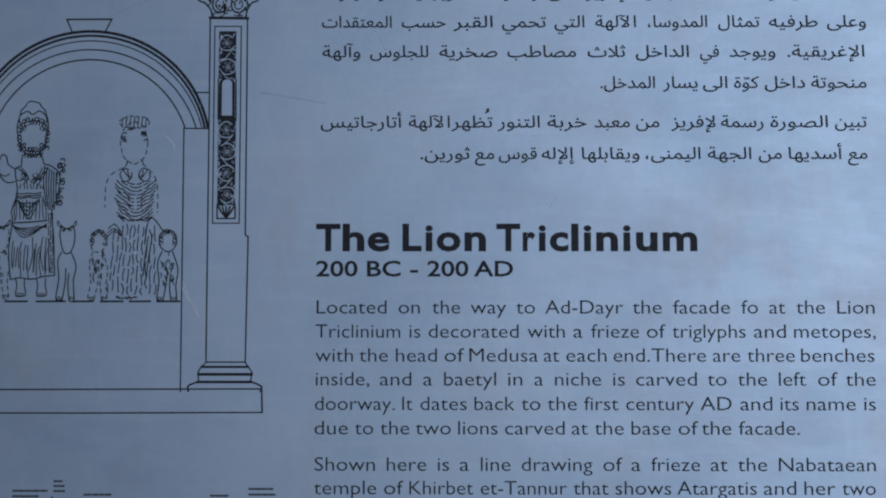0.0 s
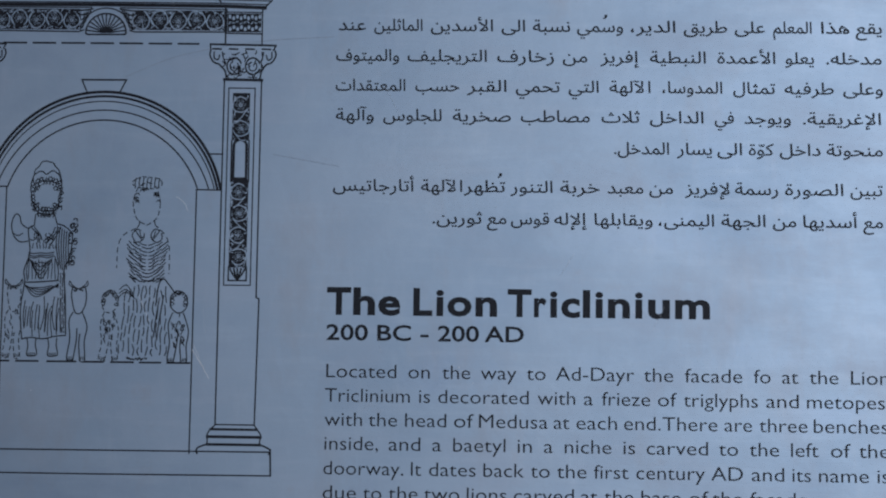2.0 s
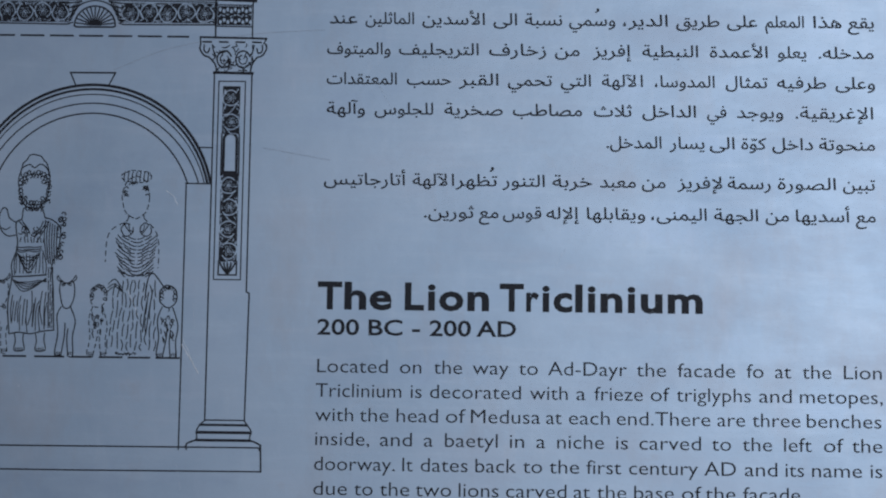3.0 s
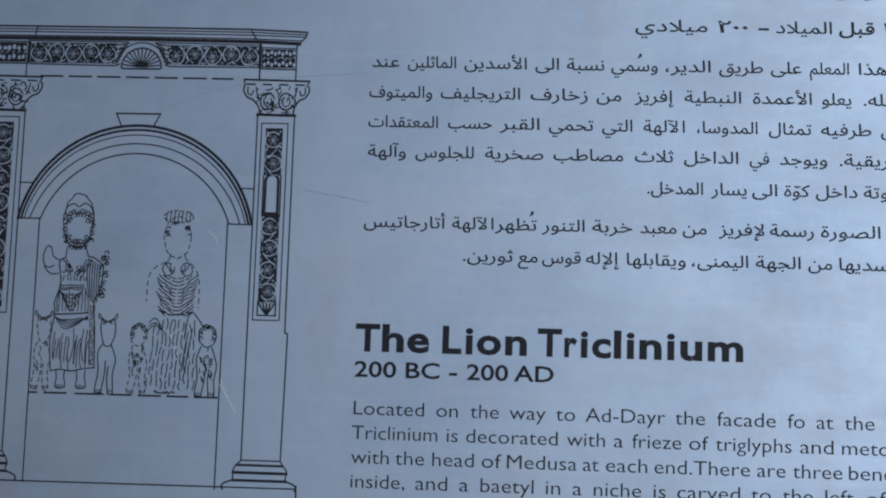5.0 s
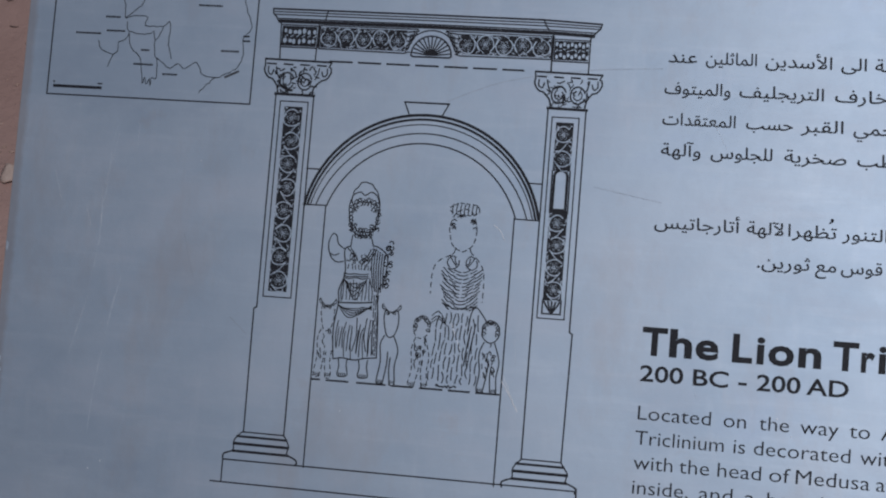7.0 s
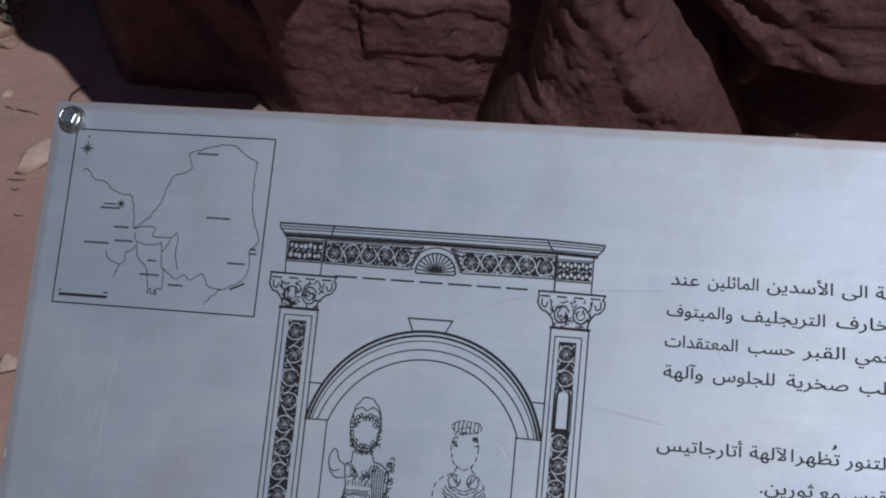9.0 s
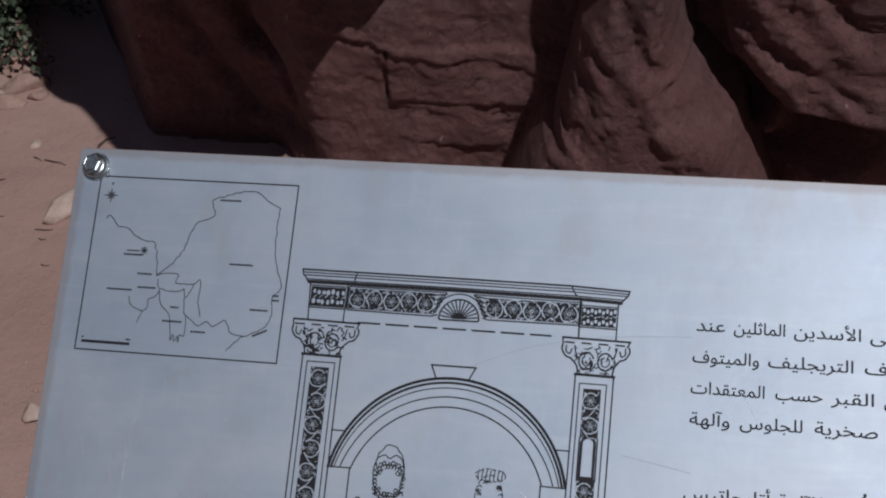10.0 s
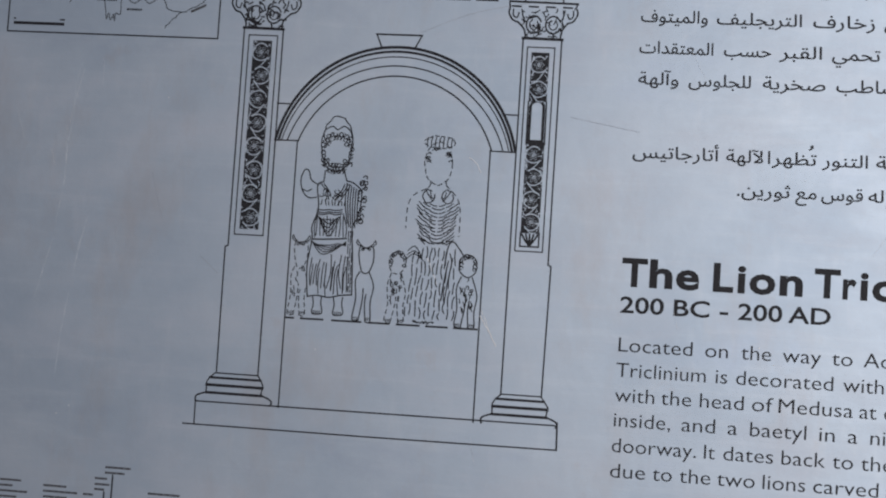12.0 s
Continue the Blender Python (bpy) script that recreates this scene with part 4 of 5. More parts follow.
for side, x0, x1 in ((-1, 300.0, 291.5), (1, 322.4, 331.2)):
    for k in range(5):
        t = k / 4
        pr.line(curve([(x1 + side * 0.6, 48.6 + 3.6 * k), (x1 - side * (2.0 + 1.6 * k), 51.4 + 3.2 * k), (x0 + (x1 - x0) * (1 - t) * 0.7, 61.0 + 0.9 * k)], 4), 0.8)
for x, low in ((221.2, 47.6), (404.6, 46.8)):
    pr.block(x - 0.9, low, x + 1.4, 65.2)
frieze = pr.done("frieze", INK, front, "frieze with a scallop shell")
pr = Print().block(191.3, 48.2, 219.4, 64.0)
corner = pr.done("corner_block", INK, front, "dark corner block with pale leaves")
pr = Print(0.33)
rng = random.Random(5)
for k in range(7):
    for j in range(2):
        pr.fill(oval(194 + 3.9 * k + rng.uniform(-0.5, 0.5), 52.2 + 7.6 * j + rng.uniform(-0.6, 0.6), rng.uniform(1.1, 1.7), rng.uniform(1.5, 2.2), 9)[:-1])
for k in range(6):
    pr.line([(194 + 4.6 * k, 55.4), (196 + 4.6 * k, 57)], 0.6)
pr.done("bare_leaf", ALU, corner)
corner = Print().block(406.2, 46.8, 432.4, 61.6).done("corner_block", INK, front, "dark corner block with pale leaves")
pr = Print(0.33)
for k in range(9):
    x = 408.0 + 2.9 * k
    pr.fill(oval(x, 59.0 - 1.2 * (k % 2), 1.1, 1.7, 8)[:-1])
    pr.fill(oval(x + 0.4, 49.2 + 1.5 * (k % 2), 1.15, 1.6, 8)[:-1])
    pr.line([(x - 0.8, 53.2 + (k % 3)), (x + 0.7, 55.0 - (k % 2))], 0.7)
pr.done("bare_leaf", ALU, corner)
scroll("scroll_band", 222.8, 48.0, 291.2, 64.4, 5, 3, front)
scroll("scroll_band", 331.6, 48.0, 403.6, 63.6, 5, 4, front)
for k in range(7):
    x = 232.0 + 22.7 * k
    Print().line([(x, 37.4), (x + (17.6 if k < 6 else 16.0), 37.4)], 1.0).done("dash", INK, front)


def capital(x0, x1, top, low, bx0, bx1, broken, seed):
    """A leafy capital in short strokes, with volutes at its upper corners."""
    rng = random.Random(seed)
    pr = Print()
    w = x1 - x0
    pr.line([(x0, top), (x1, top - 0.7)], 1.1).line([(x0 + 0.4, top - 4.2), (x0, top)], 0.8).line([(x1, top - 0.7), (x1 - 2, top - 4.8)], 0.8)
    for k in range(4):
        pr.line([(x0 + 2 + k * w / 4, top - 3.6), (x0 + (k + 0.68) * w / 4, top - 3.8)], 0.9)
    for s, xa, xb in ((1, x0, bx0), (-1, x1, bx1)):
        pr.line(curve([(xa + s * 0.5, top - 5), (xa, top - 9), (xa + s * 3, top - 14), (xa + s * 7, top - 15.5)], 5), 0.9)
        pr.line(curve([(xa + s * 3.2, top - 6), (xa + s * 3.2, top - 10.5), (xa + s * 6, top - 12.2), (xa + s * 7.4, top - 8.5)], 5), 0.75)
        pr.line(curve([(xa + s * 7, top - 15.5), (xb + s * 0.2, top - 21), (xb + s * 1.5, low + 1)], 5), 0.9)
        pr.line(curve([(xa + s * 9.5, top - 6), (xa + s * 10.5, top - 11), (xa + s * 12.5, top - 15)], 5), 0.7)
    cx = (bx0 + bx1) / 2
    for s in (-1, 1):
        pr.line(oval(cx + s * 7.2, low + 11.5, 5.6, 6.6, 16, 20, 330), 0.85)
        pr.line(oval(cx + s * 7.2, low + 11.5, 3.2, 3.8, 12, 120, 400), 0.6)
    for k in range(58):
        y = rng.uniform(low + 2, top - 5.5)
        f = (y - low) / (top - low)
        half = (bx1 - bx0) / 2 - 2.0 + f * 7.0
        x = cx + rng.uniform(-half, half)
        a = rng.uniform(0, math.pi)
        r = rng.uniform(0.8, 2.0)
        pr.line(curve([(x - r * math.cos(a), y - r * math.sin(a)), (x + rng.uniform(-0.6, 0.6), y), (x + r * math.cos(a), y + r * math.sin(a))], 3), 0.55 if broken else 0.8)
    pr.line([(bx0 - 0.5, low + 1.0), (bx1 + 0.5, low + 0.6)], 1.5)
    return pr.done("capital", INK, front, "leafy column capital")


capital(179.8, 233.6, 37.2, 8.9, 190.6, 221.3, False, 11)
capital(393.3, 444.4, 37.2, 8.6, 405.0, 433.9, True, 12)


def shaft(x0, x1, top, side, notch, low):
    """Outline of a pilaster whose outer side steps out at the notch."""
    pr = Print()
    out, inn = (x0, x1) if side < 0 else (x1, x0)
    pr.line([(out, top), (out, notch), (out + side * 2.2, notch - 1.0), (out + side * (1.6 if side < 0 else 1.0), low)], 0.75)
    pr.line([(inn, top), (inn, low)], 0.75)
    return pr.done("pilaster_shaft", INK, front)


shaft(190.8, 221.4, 9.4, -1, -157.6, -254.0)
shaft(405.0, 433.8, 9.0, 1, -158.8, -255.4)
Print().box(194.9, -148.9, 217.3, 4.3, 0.6).done("panel_border", INK, front)
Print().box(408.6, -149.6, 429.0, 2.9, 0.6).done("panel_border", INK, front)
scroll("scroll_panel", 198.6, -144.6, 213.3, 0.3, 8, 7, front)
scroll("scroll_panel", 411.9, -38.0, 425.3, -0.9, 2, 8, front)
scroll("scroll_panel", 412.0, -136.0, 425.7, -69.5, 4, 9, front)
pr = Print().box(412.0, -146.0, 425.8, -135.6, 0.8)
for k in range(5):
    pr.line(curve([(418.9, -145.5), (418.9 + (k - 2) * 1.6, -141.5), (418.9 + (k - 2) * 2.9, -137.0)], 4), 1.0)
pr.done("tulip_foot", INK, front)
slot = [(413.6, -67.6)] + oval(418.6, -42.0, 4.9, 4.6, 14, 180, 0) + [(423.7, -67.6)]
Print().line(slot, 1.5, True).line([(412.2, -69.2), (425.5, -69.2)], 1.6).line([(412.0, -69), (411.9, -38)], 0.8).line([(425.6, -69), (425.3, -38)], 0.8).done("blank_slot", INK, front, "blank arched slot")


def column_base(x0, x1, bx0, bx1, y):
    """Stepped base mouldings, y is the plinth's top."""
    pr = Print()
    m = 6.0
    pr.line([(x0, y + 22), (x1, y + 22)], 0.7)
    pr.line([(x0 - 4, y + 18.4), (x1 + 2.6, y + 18.4)], 1.3).line([(x0, y + 22), (x0 - 4, y + 18.4), (bx0 + 8, y + 15), (bx0 + 8, y + 8)], 0.7)
    pr.line([(bx0 + 7.8, y + 12.8), (bx1 - 7.4, y + 12.8)], 1.6).line([(bx0 + 7.8, y + 7.0), (bx1 - 7.8, y + 7.0)], 1.5)
    pr.line([(x1, y + 22), (x1 + 2.6, y + 18.4), (bx1 - 7.4, y + 14.5), (bx1 - 8.4, y + 8)], 0.7)
    pr.line(curve([(bx0 + 8.0, y + 7.2), (bx0 + 1.2, y + 4.6), (bx0, y + 2.0), (bx0 + 0.6, y)], 5), 0.9)
    pr.line(curve([(bx1 - 8.0, y + 7.2), (bx1 - 2.0, y + 4.8), (bx1, y + 2.6), (bx1 - 1.0, y)], 5), 0.9)
    return pr.done("column_base", INK, front)


column_base(188.4, 221.4, 174.3, 233.2, -276.4)
column_base(405.4, 434.6, 391.3, 447.4, -277.4)
for a, b in ((239, 245.5), (251, 268), (275, 297), (303, 318), (324, 341), (346, 362), (367, 384.5)):
    Print().line([(a, -209.4), (b, -209.3)], 1.0).done("dash", INK, front)


# plain stand-ins for the reliefs in the niche: blank heads, robe outlines and folds only
def wavy(pts, amount, seed, n=5):
    rng = random.Random(seed)
    return curve([(x + rng.uniform(-amount, amount), y + rng.uniform(-amount, amount)) for x, y in pts], n)


def curls(pr, x, y, a, b, t0, t1, count, size, seed, w):
    rng = random.Random(seed)
    for k in range(count):
        t = radians(t0 + (t1 - t0) * (k + rng.uniform(-0.3, 0.3)) / max(1, count - 1))
        f = rng.uniform(0.80, 1.0)
        s0 = rng.uniform(0, 360)
        pr.line(oval(x + a * f * math.cos(t), y + b * f * math.sin(t), size * rng.uniform(0.7, 1.2), size * rng.uniform(0.8, 1.3), 8, s0, s0 + rng.uniform(200, 320)), w)


def standing_relief():
    rng = random.Random(21)
    pr = Print()
    pr.line(wavy(oval(269.6, -76.6, 11.8, 21.2, 26), 0.45, 1, 3), 0.6)
    pr.line(wavy([(258.6, -72), (260, -66), (265, -63.5), (269, -65.5), (274, -63), (279, -66), (280.8, -72)], 0.5, 2), 0.6)
    for row, (dy, half, n) in enumerate(((-69.0, 9.6, 9), (-72.2, 10.2, 10), (-75.0, 9.4, 8))):
        for k in range(n):
            if row == 2 and 1 < k < n - 2:
                continue
            x = 269.6 - half + 2 * half * k / (n - 1)
            curls(pr, x, dy - 0.03 * (x - 269.6) ** 2, 0.4, 0.4, 0, 90, 1, 1.25, 100 * row + k, 0.55)
    for side in (-1, 1):
        for k in range(6):
            curls(pr, 269.6 + side * (11.4 - 0.25 * k), -77.5 - 2.9 * k, 0.7, 0.5, 0, 180, 1, 1.4, 140 + 10 * side + k, 0.55)
    for row, (dy, half, n) in enumerate(((-89.5, 9.8, 7), (-92.6, 8.8, 9), (-95.2, 7.0, 8), (-97.4, 4.6, 5))):
        for k in range(n):
            if row == 0 and 1 < k < n - 2:
                continue
            curls(pr, 269.6 - half + 2 * half * k / (n - 1), dy + rng.uniform(-0.5, 0.5), 0.3, 0.3, 0, 90, 1, 1.3, 170 + 20 * row + k, 0.6)
    pr.line([(262, -97), (261.2, -105.6)], 0.6).line([(276.6, -96.6), (278.8, -104)], 0.6)
    pr.line(curve([(257, -108), (251.5, -104.4), (249.5, -98), (246.2, -97.2), (243.6, -104.8), (245.8, -113.8), (250.7, -118.2), (256.5, -117.6)], 5), 0.6)
    pr.line(curve([(245.6, -112), (249, -113.4), (252.5, -111.6)], 4), 0.5)
    pr.line(curve([(261.2, -105.6), (256.8, -109), (258.6, -126), (254.6, -140), (255.4, -149), (253.0, -170), (254.8, -192.7)], 5), 0.65)
    pr.line(curve([(278.8, -104), (285, -106), (291, -113), (289.4, -130), (285.5, -140), (287.2, -160), (288.6, -189.5)], 5), 0.65)
    pr.line(curve([(254.8, -192.7), (262, -191.4), (271, -192.4), (280, -190.4), (288.6, -189.5)], 5), 0.65)
    for dy in (0, -1.8, -3.2):
        pr.line(wavy([(257.6, -126.4 + dy), (262, -127.2 + dy), (267, -126.4 + dy), (272, -127 + dy), (276.8, -126 + dy)], 0.3, 30 + int(dy * 10)), 0.55)
    # cloak edges across the chest
    for x0, x1, y1 in ((259, 266, -119), (261.5, 267.5, -116.5), (280, 271, -119.5), (277.5, 269.5, -117), (282, 273, -123)):
        pr.line(curve([(x0, -107), ((x0 + x1) / 2 + 1.5, -112.5), (x1, y1)], 5), 0.55)
    curls(pr, 262.5, -115, 2.6, 2.6, 0, 300, 4, 1.6, 5, 0.5)
    curls(pr, 272.5, -115.5, 2.8, 2.8, 0, 300, 4, 1.7, 6, 0.5)
    # overfold at the waist
    for k in range(5):
        pr.line(curve([(258.4 + 1.2 * k, -131 - k), (267 + rng.uniform(-1, 1), -146.5 + 3.1 * k), (276 - 1.3 * k, -130.5 - k)], 6), 0.5)
    pr.line(curve([(258, -130), (256.6, -140), (257.4, -148)], 5), 0.5).line(curve([(278, -129), (281, -139), (281, -147)], 5), 0.5)
    pr.line([(255.4, -149.4), (268, -148.8), (281.6, -147.6)], 0.75)
    for k in range(5):
        pr.line(curve([(255.6 + 1.0 * k, -151 - 0.6 * k), (263 + 1.6 * k, -160 + 1.7 * k), (272 + k, -157.5 + 1.4 * k), (281.5, -150 - 0.8 * k)], 5), 0.5)
    # more folds over chest, waist and skirt
    for k in range(9):
        x = 258.6 + 2.5 * k
        pr.line(curve([(x, -119 - rng.uniform(0, 2)), (x + rng.uniform(-0.8, 0.8), -123)], 3), 0.5)
        pr.line(curve([(x - 0.4, -131 - rng.uniform(0, 2)), (x + rng.uniform(-0.8, 0.8), -138), (x + rng.uniform(-1.5, 0.6), -146.5)], 4), 0.45)
    for k in range(6):
        x = 257.4 + 5.0 * k
        y0 = -166 - rng.uniform(0, 6)
        pr.line(curve([(x + rng.uniform(-0.6, 0.6), y0), (x + rng.uniform(-1.0, 1.0), y0 - 8), (x + rng.uniform(-1.2, 1.2), y0 - 16 - rng.uniform(0, 5))], 4), 0.45)
    # skirt folds
    for k in range(11):
        x = 256.6 + 2.75 * k
        y0 = -160 - rng.uniform(0, 8)
        pr.line(curve([(x + rng.uniform(-0.4, 1.2), y0), (x + rng.uniform(-1.4, 1.2), -174), (x + rng.uniform(-1.6, 1.6), -190.5 + rng.uniform(0, 8))], 5), 0.5)
    # cloak over the arm
    for k in range(6):
        pr.line(curve([(279.4 + 1.8 * k, -105.8 - 1.0 * k), (278.8 + 1.9 * k, -120 - k), (281.4 + 1.5 * k, -136 - rng.uniform(0, 4))], 5), 0.55)
    for k in range(3):
        pr.dashes(curve([(283 + 1.6 * k, -142), (283.6 + 1.5 * k, -165), (284.4 + 1.3 * k, -188)], 5), 0.45, 8, 1.5, 3 * k)
    curls(pr, 291.4, -119, 1.6, 16, 60, 300, 9, 1.7, 7, 0.65)
    curls(pr, 293.0, -112, 0.8, 12, -80, 80, 6, 1.5, 8, 0.6)
    for x in (259, 275):
        pr.line(curve([(x, -192.4), (x + 0.9, -198), (x, -203.6), (x + 1.6, -205.6), (x + 7.0, -205), (x + 7.8, -202.6), (x + 6.6, -197), (x + 7.0, -191.8)], 4), 0.55)
        for k in range(4):
            pr.line([(x + 1.6 + 1.5 * k, -205.2), (x + 1.5 + 1.5 * k, -203.0)], 0.45)
    pr.done("robed_relief_outline", INK, front, "plain robed relief in solid line")


def seated_relief():
    rng = random.Random(22)
    pr = Print()
    pr.dashes(wavy(oval(347.8, -87.5, 10.4, 16.2, 24), 0.4, 9, 3), 0.5, 4.2, 1.6)
    pr.dashes(wavy(oval(347.6, -71.6, 11.6, 4.6, 16), 0.4, 10, 3), 0.5, 3.4, 1.3)
    for k in range(7):
        pr.line(curve([(338.4 + 3.0 * k, -75.6), (338.2 + 3.05 * k, -71.5), (339.0 + 3.0 * k, -68)], 3), 0.5)
    for k in range(16):
        a = radians(rng.uniform(-10, 190))
        x, y = 347.8 + 9.0 * math.cos(a) * rng.uniform(0.8, 1), -85 + 8.6 * math.sin(a)
        pr.line(curve([(x - 1.5, y - 0.4), (x, y + rng.uniform(0.2, 1.0)), (x + 1.4, y - 0.5)], 3), 0.5)
    pr.line(curve([(342.6, -101), (342.4, -104), (340.8, -106.6)], 4), 0.5).line(curve([(354.2, -101), (354.8, -104), (357, -106)], 4), 0.5)
    pr.dashes(curve([(339.8, -107), (330.7, -112), (326.6, -120.6), (326.1, -137.6)], 6), 0.5, 4.4, 2.6)
    pr.dashes(curve([(359, -108), (364, -114), (366.3, -124), (366.4, -141.8)], 6), 0.5, 4.4, 2.6)
    for s in (-1, 1):
        cx = 349 + s * 7.0
        pr.line(wavy(oval(cx, -112.4, 4.4, 4.8, 10, 60, 380), 0.5, 40 + s, 3), 0.55)
        pr.line(curve([(cx + s * 2.5, -108), (cx, -112), (cx - s * 3.2, -116)], 4), 0.5)
        pr.line(curve([(cx - s, -109), (cx - s * 2, -113), (cx - s * 4.5, -114)], 4), 0.5)
    for row in range(11):
        y = -119 - 2.75 * row
        half = 15.5 - 0.35 * row
        for k in range(6):
            u = -1 + 2 * (k + 0.5 + rng.uniform(-0.25, 0.25)) / 6
            x, ln, drop = 349.4 + half * u, rng.uniform(2.2, 3.6), 2.6 * abs(u) + 0.4
            side = -1 if u > 0 else 1
            pr.line(curve([(x - side * ln, y + drop), (x, y - 0.4), (x + side * ln * 0.7, y - drop * 0.7)], 3), 0.5)
    pr.dashes(curve([(336, -144), (343, -147), (350, -147.8), (361, -145)], 6), 0.5, 6, 1.4)
    pr.line(curve([(357, -166), (359, -150), (362.6, -145.6), (367, -150), (371, -155.6)], 5), 0.6)
    pr.line(curve([(356, -190), (357.4, -176), (359.8, -160)], 5), 0.55).line(curve([(358.6, -192), (360.2, -176), (363, -158)], 5), 0.5)
    for k in range(11):
        y = -150 - rng.uniform(0, 5)
        top_x, foot_x = 334.5 + 3.0 * k, 329.5 + 3.6 * k
        while y > -201:
            ln = min(rng.uniform(6, 13), y + 204)
            at = [top_x + (foot_x - top_x) * (-150 - v) / 54 + rng.uniform(-0.9, 0.9) for v in (y, y - ln / 2, y - ln)]
            pr.line(curve([(at[0], y), (at[1], y - ln / 2), (at[2], y - ln)], 3), 0.5)
            y -= ln + rng.uniform(1.4, 3.2)
    for k in range(3):
        y = -151 - 3.0 * k
        pr.line(curve([(329 - 0.3 * k, y - 3), (334, y + rng.uniform(0, 1.5)), (339 + k, y - 4 - rng.uniform(0, 3))], 3), 0.45)
    for k in range(12):
        x = 336.6 + 1.3 * k
        pr.fill(oval(x, -206.4 + rng.uniform(-0.9, 0.9), rng.uniform(0.6, 1.1), rng.uniform(0.5, 1.2), 7)[:-1])
    pr.done("seated_relief_outline", INK, front, "plain seated relief in broken line")


standing_relief()
seated_relief()


def beast(cx, top, low, half, broken, horned, seed):
    """A blank upright beast: rounded head over a tapering body and two legs."""
    pr = Print()
    hh = 9.6 if horned else 8.2
    if horned:
        head = curve([(cx - half * 0.62, top), (cx - half * 0.72, top - hh * 0.7), (cx - half * 0.30, top - 2 * hh), (cx + half * 0.42, top - 2.02 * hh), (cx + half * 0.86, top - hh * 1.1), (cx + half * 0.72, top - 0.6), (cx, top - 1.4), (cx - half * 0.62, top)], 4)
    else:
        head = wavy(oval(cx, top - hh, half * 0.86, hh * 1.05, 14), 0.4, seed, 3)
    runs = [head,
            wavy([(cx - half * 0.55, top - 2 * hh), (cx - half * 0.95, top - 26), (cx - half * 0.75, top - 40), (cx - half * 1.0, low + 1), (cx - half * 0.35, low)], 0.4, seed + 1),
            wavy([(cx + half * 0.5, top - 2 * hh), (cx + half * 1.0, top - 30), (cx + half * 0.85, top - 42), (cx + half * 0.95, low), (cx + half * 0.4, low - 0.4)], 0.4, seed + 2),
            wavy([(cx - half * 0.35, low), (cx - half * 0.05, low + 14), (cx + half * 0.02, low + 24)], 0.3, seed + 3),
            wavy([(cx + half * 0.4, low - 0.4), (cx + half * 0.2, low + 12), (cx + half * 0.3, low + 20)], 0.3, seed + 4)]
    for run in runs:
        if broken:
            pr.dashes(run, 0.5, 3.6, 1.9)
        else:
            pr.line(run, 0.62)
    if horned:
        for s in (-1, 1):
            pr.line(curve([(cx + s * half * 0.55, top - 0.6), (cx + s * half * 1.0, top + 1.6), (cx + s * half * 0.95, top + 4.4), (cx + s * half * 0.7, top + 1.6), (cx + s * half * 0.4, top)], 4), 0.5)
        curls(pr, cx, top - 2.4, half * 0.4, 1.2, 0, 180, 4, 0.9, seed, 0.5)
    else:
        curls(pr, cx, top - hh, half * 0.78, hh * 0.9, -20, 200, 9, 1.2, seed, 0.55)
        curls(pr, cx, top - 27, half * 0.5, 3.2, 0, 330, 5, 1.1, seed + 5, 0.5)
    rng = random.Random(seed + 9)
    for k in range(16 if not horned else 7 if broken else 0):
        x, y = cx + half * rng.uniform(-0.62, 0.62), rng.uniform(low + 12, top - 2.1 * hh)
        pr.line(curve([(x - 0.6, y + 1.6), (x + rng.uniform(-0.5, 0.5), y), (x + rng.uniform(-0.8, 0.8), y - 1.8)], 3), 0.5)
    for x in (cx - half * 0.68, cx + half * 0.66):
        for d in (-1.3, 0.0, 1.3):
            pr.line([(x + d, low + 0.6), (x + d + 0.2, low + 2.6)], 0.4)
    if not horned:
        for k in range(9):
            t = radians(20 + 17.5 * k)
            pr.line([(cx + half * 0.62 * math.cos(t), top - hh + hh * 0.72 * math.sin(t)), (cx + half * 0.86 * math.cos(t), top - hh + hh * 1.0 * math.sin(t))], 0.5)
    pr.done("beast_outline", INK, front, "plain upright beast outline")


beast(297.2, -152.4, -208.4, 7.2, False, True, 61)
beast(247.2, -151.4, -206.8, 6.6, True, True, 62)
beast(374.6, -154.8, -208.6, 7.8, False, False, 63)
beast(321.8, -154.8, -208.4, 7.4, True, False, 64)

# ---- time line along the foot of the panel ----
stem = Print()
stem.line([(25, -392), (905, -392)], 0.7)
for x, y in ((114.6, -337.0), (108.7, -350.0), (290, -357), (455, -360), (60, -362), (150, -362)):
    stem.line([(x, -392), (x, y)], 0.9)
stem = stem.done("time_line", INK, sign, "time line with small captions")
CAPTIONS = [(108.4, 128.5, -331.2), (108.3, 124, -335.3), (100.7, 110.6, -340), (101, 112.7, -344.4), (101, 109, -348.2), (60.4, 79, -348.4), (60.6, 88, -352.6), (60.8, 80, -356.8),
            (25.3, 42.6, -346.4), (25.5, 36, -350.6), (26, 48, -354.8), (26, 40, -359), (143.2, 168.1, -348.4), (143.2, 160, -352.6), (92.4, 100.4, -352.6), (260, 287, -352.2), (260, 280.5, -356.3),
            (291, 298, -345.0), (291, 299.6, -348.6), (291, 300, -352.4), (313.8, 335.2, -355), (409.4, 423.5, -355.7), (438.3, 457.1, -350.6), (438.4, 458.8, -354.8)]
for k, (a, b, y) in enumerate(CAPTIONS):
    pr = Print()
    x = a
    while x < b - 0.6:
        step = min(b - x, 1.6 + 2.4 * ((k * 5 + int(x * 2)) % 5) / 4)
        pr.block(x, y - 0.85, x + step * 0.93, y + 0.8)
        x += step
    pr.done("caption_bar", FADED, stem)

# ---- scratches and scuffs ----
rng = random.Random(91)
